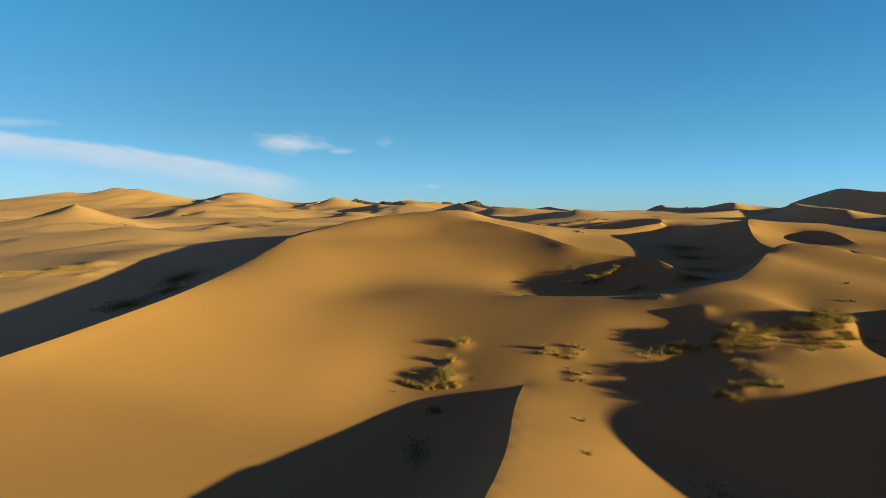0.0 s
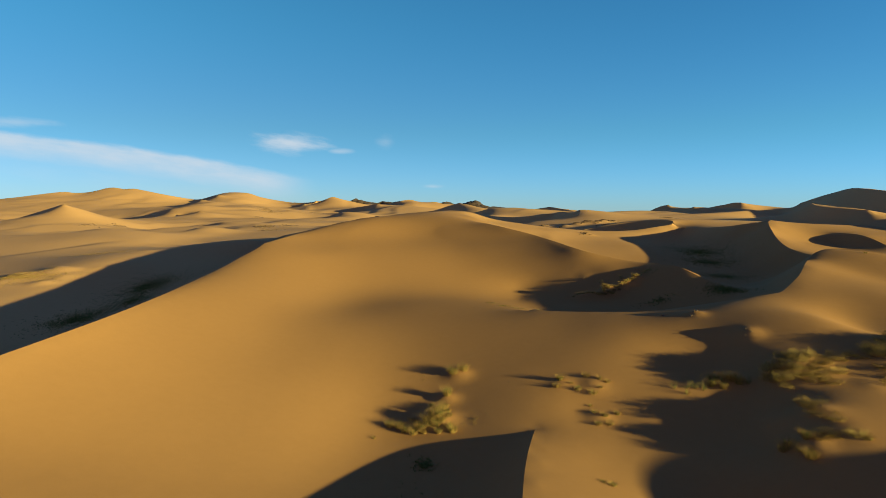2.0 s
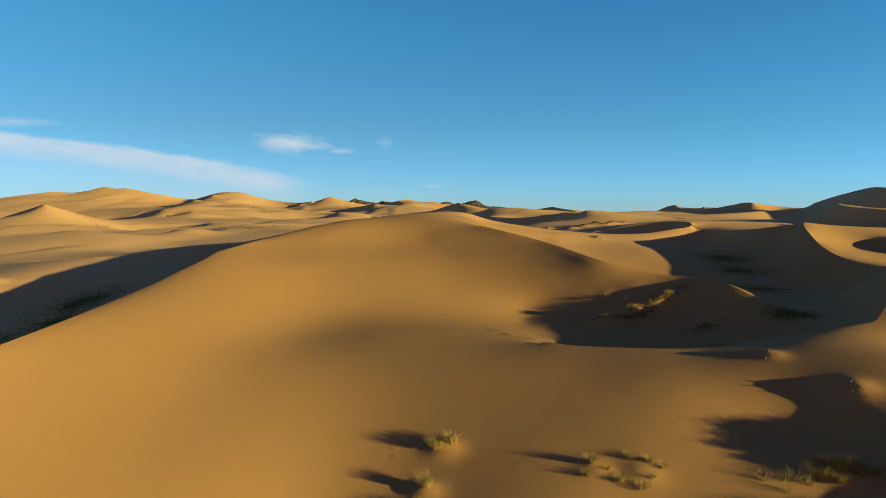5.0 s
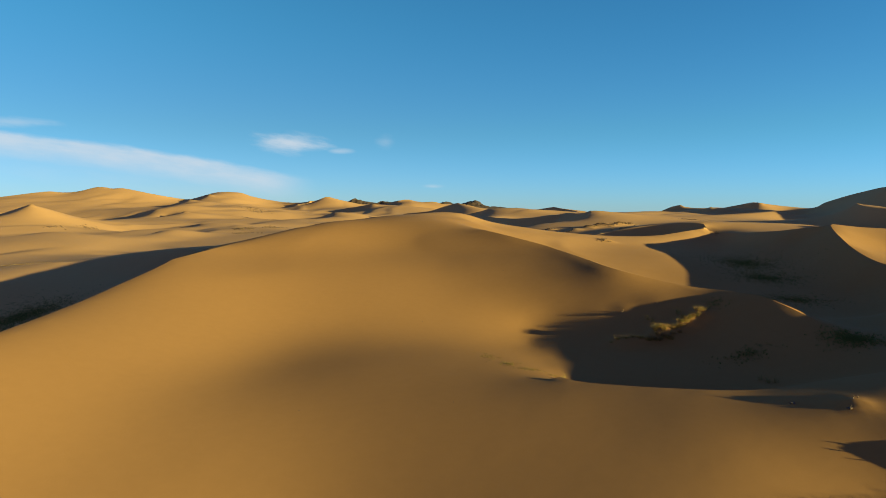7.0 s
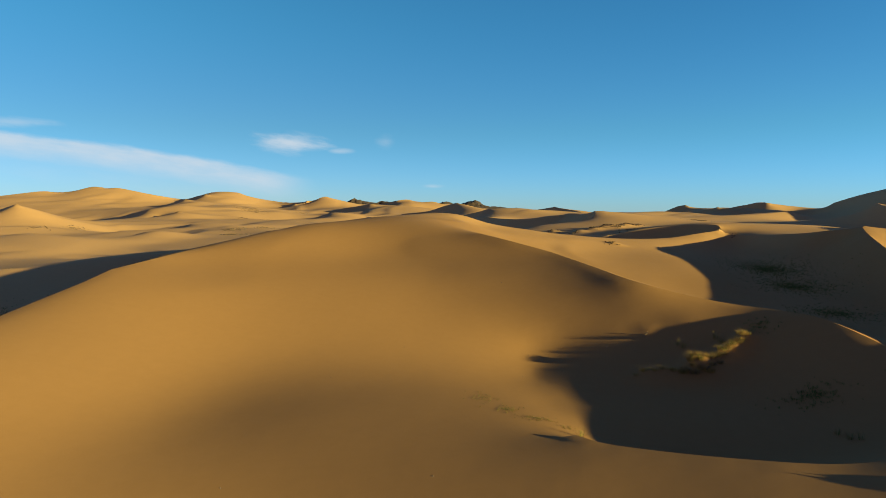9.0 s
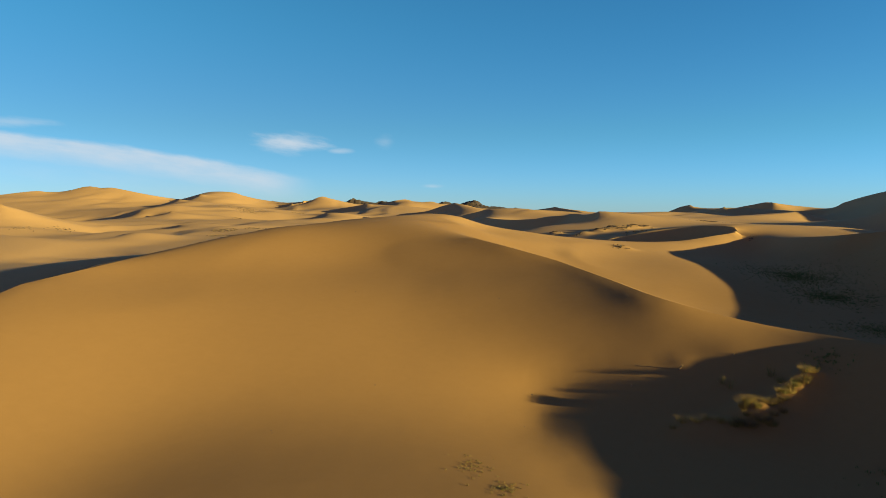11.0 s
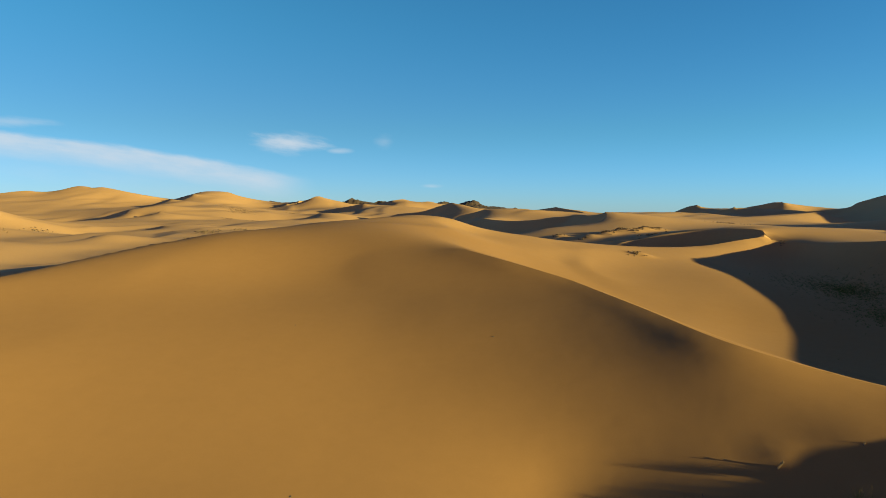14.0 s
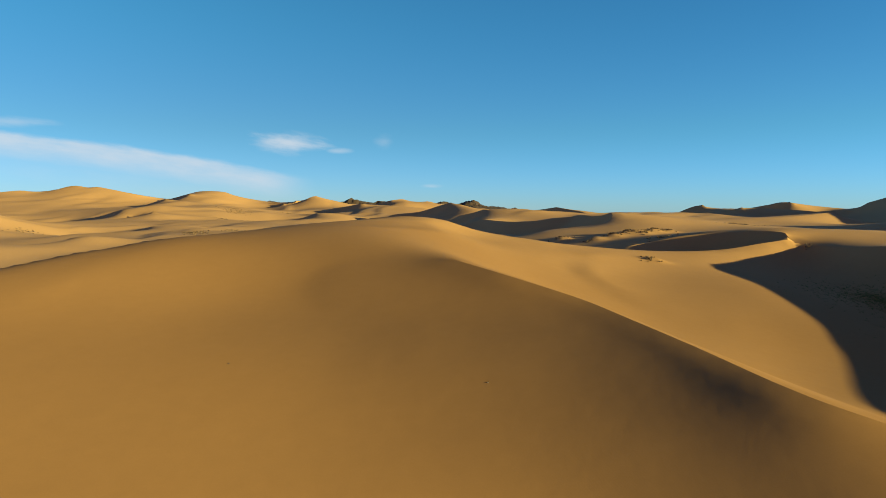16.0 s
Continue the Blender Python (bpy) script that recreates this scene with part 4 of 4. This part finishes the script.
scatter(SHRUB + LOW, [(19.7, 41.7), (19.8, 40.9), (19.5, 40.5), (19.3, 39.8), (19.9, 39.2), (18.1, 38.6), (18.4, 37.9), (17.5, 37.5), (18.9, 38.3), (20.1, 37.8), (20.4, 37.5), (19.2, 38.0), (24.8, 45.8), (25.3, 45.4), (24.2, 45.4), (23.1, 44.2), (25.0, 42.4), (21.9, 45.4)], 0.6, 1.0, 7)
scatter(TALL, [(17.1, 38.3), (16.8, 38.1), (17.5, 37.0), (17.9, 38.1)], 0.7, 0.95, 8)
scatter(LOW, [(33.5, 52.5), (34.2, 52.2), (41.9, 70.3), (44.8, 70.9), (36.0, 56.0)], 0.6, 0.9, 9)
# the sunlit clump in the hollow
scatter(TALL, [(17.0, 71.3), (16.5, 71.1), (16.9, 70.8), (16.4, 70.7), (17.3, 71.1), (16.7, 71.3)], 0.55, 0.75, 10)
DRY = [desert_shrub(s, 0.55, 0.6, 130, 160, "dry golden bush of crooked twigs on a sand mound") for s in (34, 35)]
scatter(DRY, [(16.9, 70.3), (17.4, 70.5), (17.9, 70.8), (16.3, 70.3), (17.6, 71.2), (16.0, 70.5), (18.3, 71.4)], 0.6, 0.75, 14)
scatter(LOW, [(17.1, 70.1), (15.8, 70.4), (15.3, 70.6), (18.0, 71.4), (18.7, 71.8), (18.9, 72.0), (19.2, 72.1), (19.6, 72.3), (19.9, 72.5), (19.1, 73.1), (18.4, 71.7), (20.3, 72.8), (14.4, 70.8), (14.9, 70.9), (13.5, 70.9), (14.0, 71.1), (19.3, 72.4), (20.0, 72.8)], 0.6, 0.95, 11)


def dead_root(seed, length, bend):
    """A bleached, crooked root that stands out of the sand, with a few side spurs."""
    rng = random.Random(seed)
    bm = bmesh.new()
    pts = [Vector((-length * 0.3 + bend * math.sin(2.2 * f) * length, 0.12 * length * math.sin(5 * f), -0.1 + length * f * (1.1 - 0.3 * f))) for f in (0, 0.2, 0.4, 0.6, 0.8, 1.0)]
    tube(bm, pts, [0.07, 0.06, 0.05, 0.04, 0.028, 0.01], 7)
    root = part("dead_root", bm, WOOD, None)
    for k in (2, 3, 4):
        bm = bmesh.new()
        a = rng.uniform(0, 6.28)
        way = Vector((math.cos(a), math.sin(a), 0.5))
        p = pts[k]
        tube(bm, [p, p + way * length * 0.08, p + way * length * 0.15 + Vector((0, 0, 0.02))], [0.028, 0.018, 0.006], 5)
        part("spur", bm, WOOD, root)
    return tagged(root, "crooked weathered root sticking out of the sand", "dead wood", "dead roots")


ROOTS = [dead_root(41, 0.6, 0.5), dead_root(42, 0.4, 0.7)]
ROOTS[0].matrix_basis = at(15.45, 75.5, 0.4, 0.75, 0.04)
ROOTS[1].matrix_basis = at(18.05, 75.55, 1.2, 0.7, 0.04)
for x, y, turn, size in ((13.0, 75.1, 2.0, 0.5), (20.7, 50.3, 0.5, 0.9), (20.9, 49.9, 3.5, 0.8), (20.4, 49.8, 5.0, 0.7), (18.9, 54.4, 1.0, 0.8), (19.2, 54.6, 4.0, 0.6), (2.3, 43.8, 2.5, 0.6)):
    copy_thing(ROOTS[1], at(x, y, turn, size, 0.0))


def stone(seed):
    rng = random.Random(seed)
    bm = bmesh.new()
    bmesh.ops.create_icosphere(bm, subdivisions=2, radius=0.09)
    for v in bm.verts:
        v.co *= 0.75 + 0.5 * noise.noise(v.co * 14 + Vector((seed, 0, 0)))
        v.co.z *= 0.7
    return tagged(part("stone", bm, STONE, None), "small dark pebble lying on smooth sand", "stone", "pebbles on the sand")


STONES = [stone(1), stone(2)]
scatter(STONES, [(7.5, 84.8), (5.7, 78.1), (0.7, 75.0), (8.3, 75.7), (-1.8, 86.7), (7.5, 72.3), (-2.9, 69.9), (2.7, 58.6), (1.0, 58.8), (-4.6, 58.4), (4.6, 47.6), (5.4, 47.5), (16.9, 55.3), (18.6, 54.1), (7.6, 72.1), (-2.8, 69.7)], 0.6, 1.1, 12)
scatter(STONES, [(16.9, 55.2), (18.5, 54.0)], 1.8, 2.4, 13)


# ---- scrub too thick to count ----
def spiky(name, zones, per, high, material, seed, label):
    """Clumps of bent blades strewn over oval zones (x, y, half-widths, count), one mesh."""
    rng = np.random.RandomState(seed)
    verts, faces = [], []
    for cx, cy, wx, wy, count in zones:
        for _ in range(count):
            a, d = rng.uniform(0, 2 * np.pi), 0.55 * abs(rng.normal()) + 0.2 * rng.uniform()
            x, y = cx + wx * d * np.cos(a), cy + wy * d * np.sin(a)
            z = ground(x, y)
            tall = high * rng.uniform(0.4, 1.0)
            for _ in range(per):
                b, q = rng.uniform(0, 2 * np.pi), rng.uniform(0.1, 1.0)
                rx, ry = x + 0.35 * tall * rng.normal(), y + 0.35 * tall * rng.normal()
                tx, ty = rx + q * tall * 0.8 * np.cos(b), ry + q * tall * 0.8 * np.sin(b)
                w = tall * 0.045
                n = len(verts)
                mx, my = rx * 0.55 + tx * 0.45, ry * 0.55 + ty * 0.45
                h = tall * rng.uniform(0.5, 1.0)
                sx, sy = -np.sin(b) * w, np.cos(b) * w
                verts += [(rx - sx, ry - sy, z - 0.05), (rx + sx, ry + sy, z - 0.05), (mx + sx, my + sy, z + h * 0.7), (mx - sx, my - sy, z + h * 0.7), (tx, ty, z + h * (1.1 - 0.5 * q))]
                faces += [(n, n + 1, n + 2, n + 3), (n + 3, n + 2, n + 4)]
    me = bpy.data.meshes.new(name)
    me.from_pydata(verts, [], faces)
    me.materials.append(material)
    return tagged(new(name, me), label, "scrub", kind="stuff")


spiky("dry_scrub", [(-52, 87, 6, 3.5, 1300), (-58, 85, 6, 3.5, 1300), (-63, 84, 6, 3, 700), (-55, 111, 7, 2, 260)], 12, 0.15, STRAW, 1, "pale dry scrub on the flat beyond the west ridge")
spiky("shaded_grass", [(-35, 69, 2.5, 6, 1800), (-36, 86, 3, 8, 2600), (-34, 78, 2, 5, 900), (26, 65.5, 1.7, 1.4, 900), (45, 118, 5, 8, 2600), (42, 107, 4, 5, 1500), (38.5, 94, 4, 3, 700), (20.5, 66.5, 1.5, 1.0, 160), (21.5, 73.7, 1, 1, 70), (13.5, 30, 1.2, 2.5, 90), (-1.4, 33, 0.8, 4, 220), (-0.5, 39.6, 0.5, 0.7, 160)], 8, 0.16, GREEN, 2, "low green grass on the shaded hollow floors")
spiky("sand_sprouts", [(5.0, 67.2, 0.8, 1.2, 60), (6.0, 65.4, 0.7, 0.8, 90), (7.2, 64.3, 0.8, 0.5, 70), (8.2, 63.5, 0.6, 0.4, 20), (2.2, 43.7, 0.7, 0.5, 20), (-0.9, 49.6, 0.6, 0.8, 10)], 11, 0.085, SPROUT, 3, "short sprouts pushing through drifted sand")
spiky("far_scrub", [(36.2, 166.4, 1.8, 1.4, 50), (40.6, 167.4, 1.8, 1.4, 50), (33.5, 165.4, 1.5, 1.2, 36), (38.4, 165.6, 1.2, 1, 24), (43.4, 168, 1.5, 1, 24), (38.6, 157.5, 2.5, 1.5, 30), (62.5, 184, 4, 3, 40), (25.5, 168, 2, 1.5, 20), (29, 163.4, 1.5, 1.2, 14), (28, 130, 1.6, 1.2, 14), (51, 141.6, 1, 1, 6)],
      34, 0.27, WOOD, 4, "brown scrub patches among the far dunes")
spiky("dune_scrub", [(-138, 508, 12, 12, 90), (-128, 455, 6, 5, 30), (-105, 431, 5, 5, 20), (-147, 294, 5, 8, 30), (-72, 266, 5, 6, 40), (-58, 220, 5, 6, 40), (-69, 290, 5, 9, 50), (-132, 490, 8, 6, 40), (-108, 540, 8, 8, 30), (-78, 534, 6, 6, 40), (-65, 463, 5, 5, 30), (-149, 275, 5, 7, 24), (-145, 521, 12, 8, 70), (-75, 270, 3, 3, 30), (-92, 466, 4, 4, 30)],
      34, 0.5, WOOD, 5, "brown scrub patches on the pale western dunes")


# ---- mountains on the horizon ----
def build_mountains():
    nx, ny = 300, 26
    x = np.linspace(-960, 560, nx)[None, :] + np.zeros((ny, 1))
    y = 2900 + np.linspace(-160, 240, ny)[:, None] + np.zeros((1, nx))
    along = np.interp(x[0], (-900, -805, -766, -716, -560, -431, -398, -360, -297, -233, -106, -18, 3, 28, 71, 102, 135, 173, 203, 262, 312, 338, 363, 480),
                      (20, 40, 43, 34, 12, 45, 48, 40, 35, 40, 18, 35, 41, 35, 27, 36, 42, 36, 23, 18, 7, 13, 4, 0))
    across = np.clip(1 - np.abs(np.linspace(-1, 1, ny)) ** 1.3, 0, 1)[:, None]
    crag = grain(x, y, 40.0, 21) * 0.2 + 0.17 * grain(x, y, 17.0, 22) + 0.10 * grain(x, y, 8.0, 24)
    z = 14 + along[None, :] * across * (1 + crag) + 6 * (across > 0) * grain(x, y, 30.0, 23) * np.clip(along[None, :] / 30, 0, 1) * (1 - across)
    verts = np.stack([x, y, z], -1).reshape(-1, 3)
    z[0], z[-1], z[:, 0], z[:, -1] = -40, -40, -40, -40
    faces = [(j * nx + i, j * nx + i + 1, (j + 1) * nx + i + 1, (j + 1) * nx + i) for j in range(ny - 1) for i in range(nx - 1)]
    me = bpy.data.meshes.new("mountain_range")
    me.from_pydata(verts.tolist(), [], faces)
    me.materials.append(ROCK)
    tagged(new("mountain_range", me), "rugged dark bare rock mountains on the horizon", "mountain", kind="structure")


build_mountains()
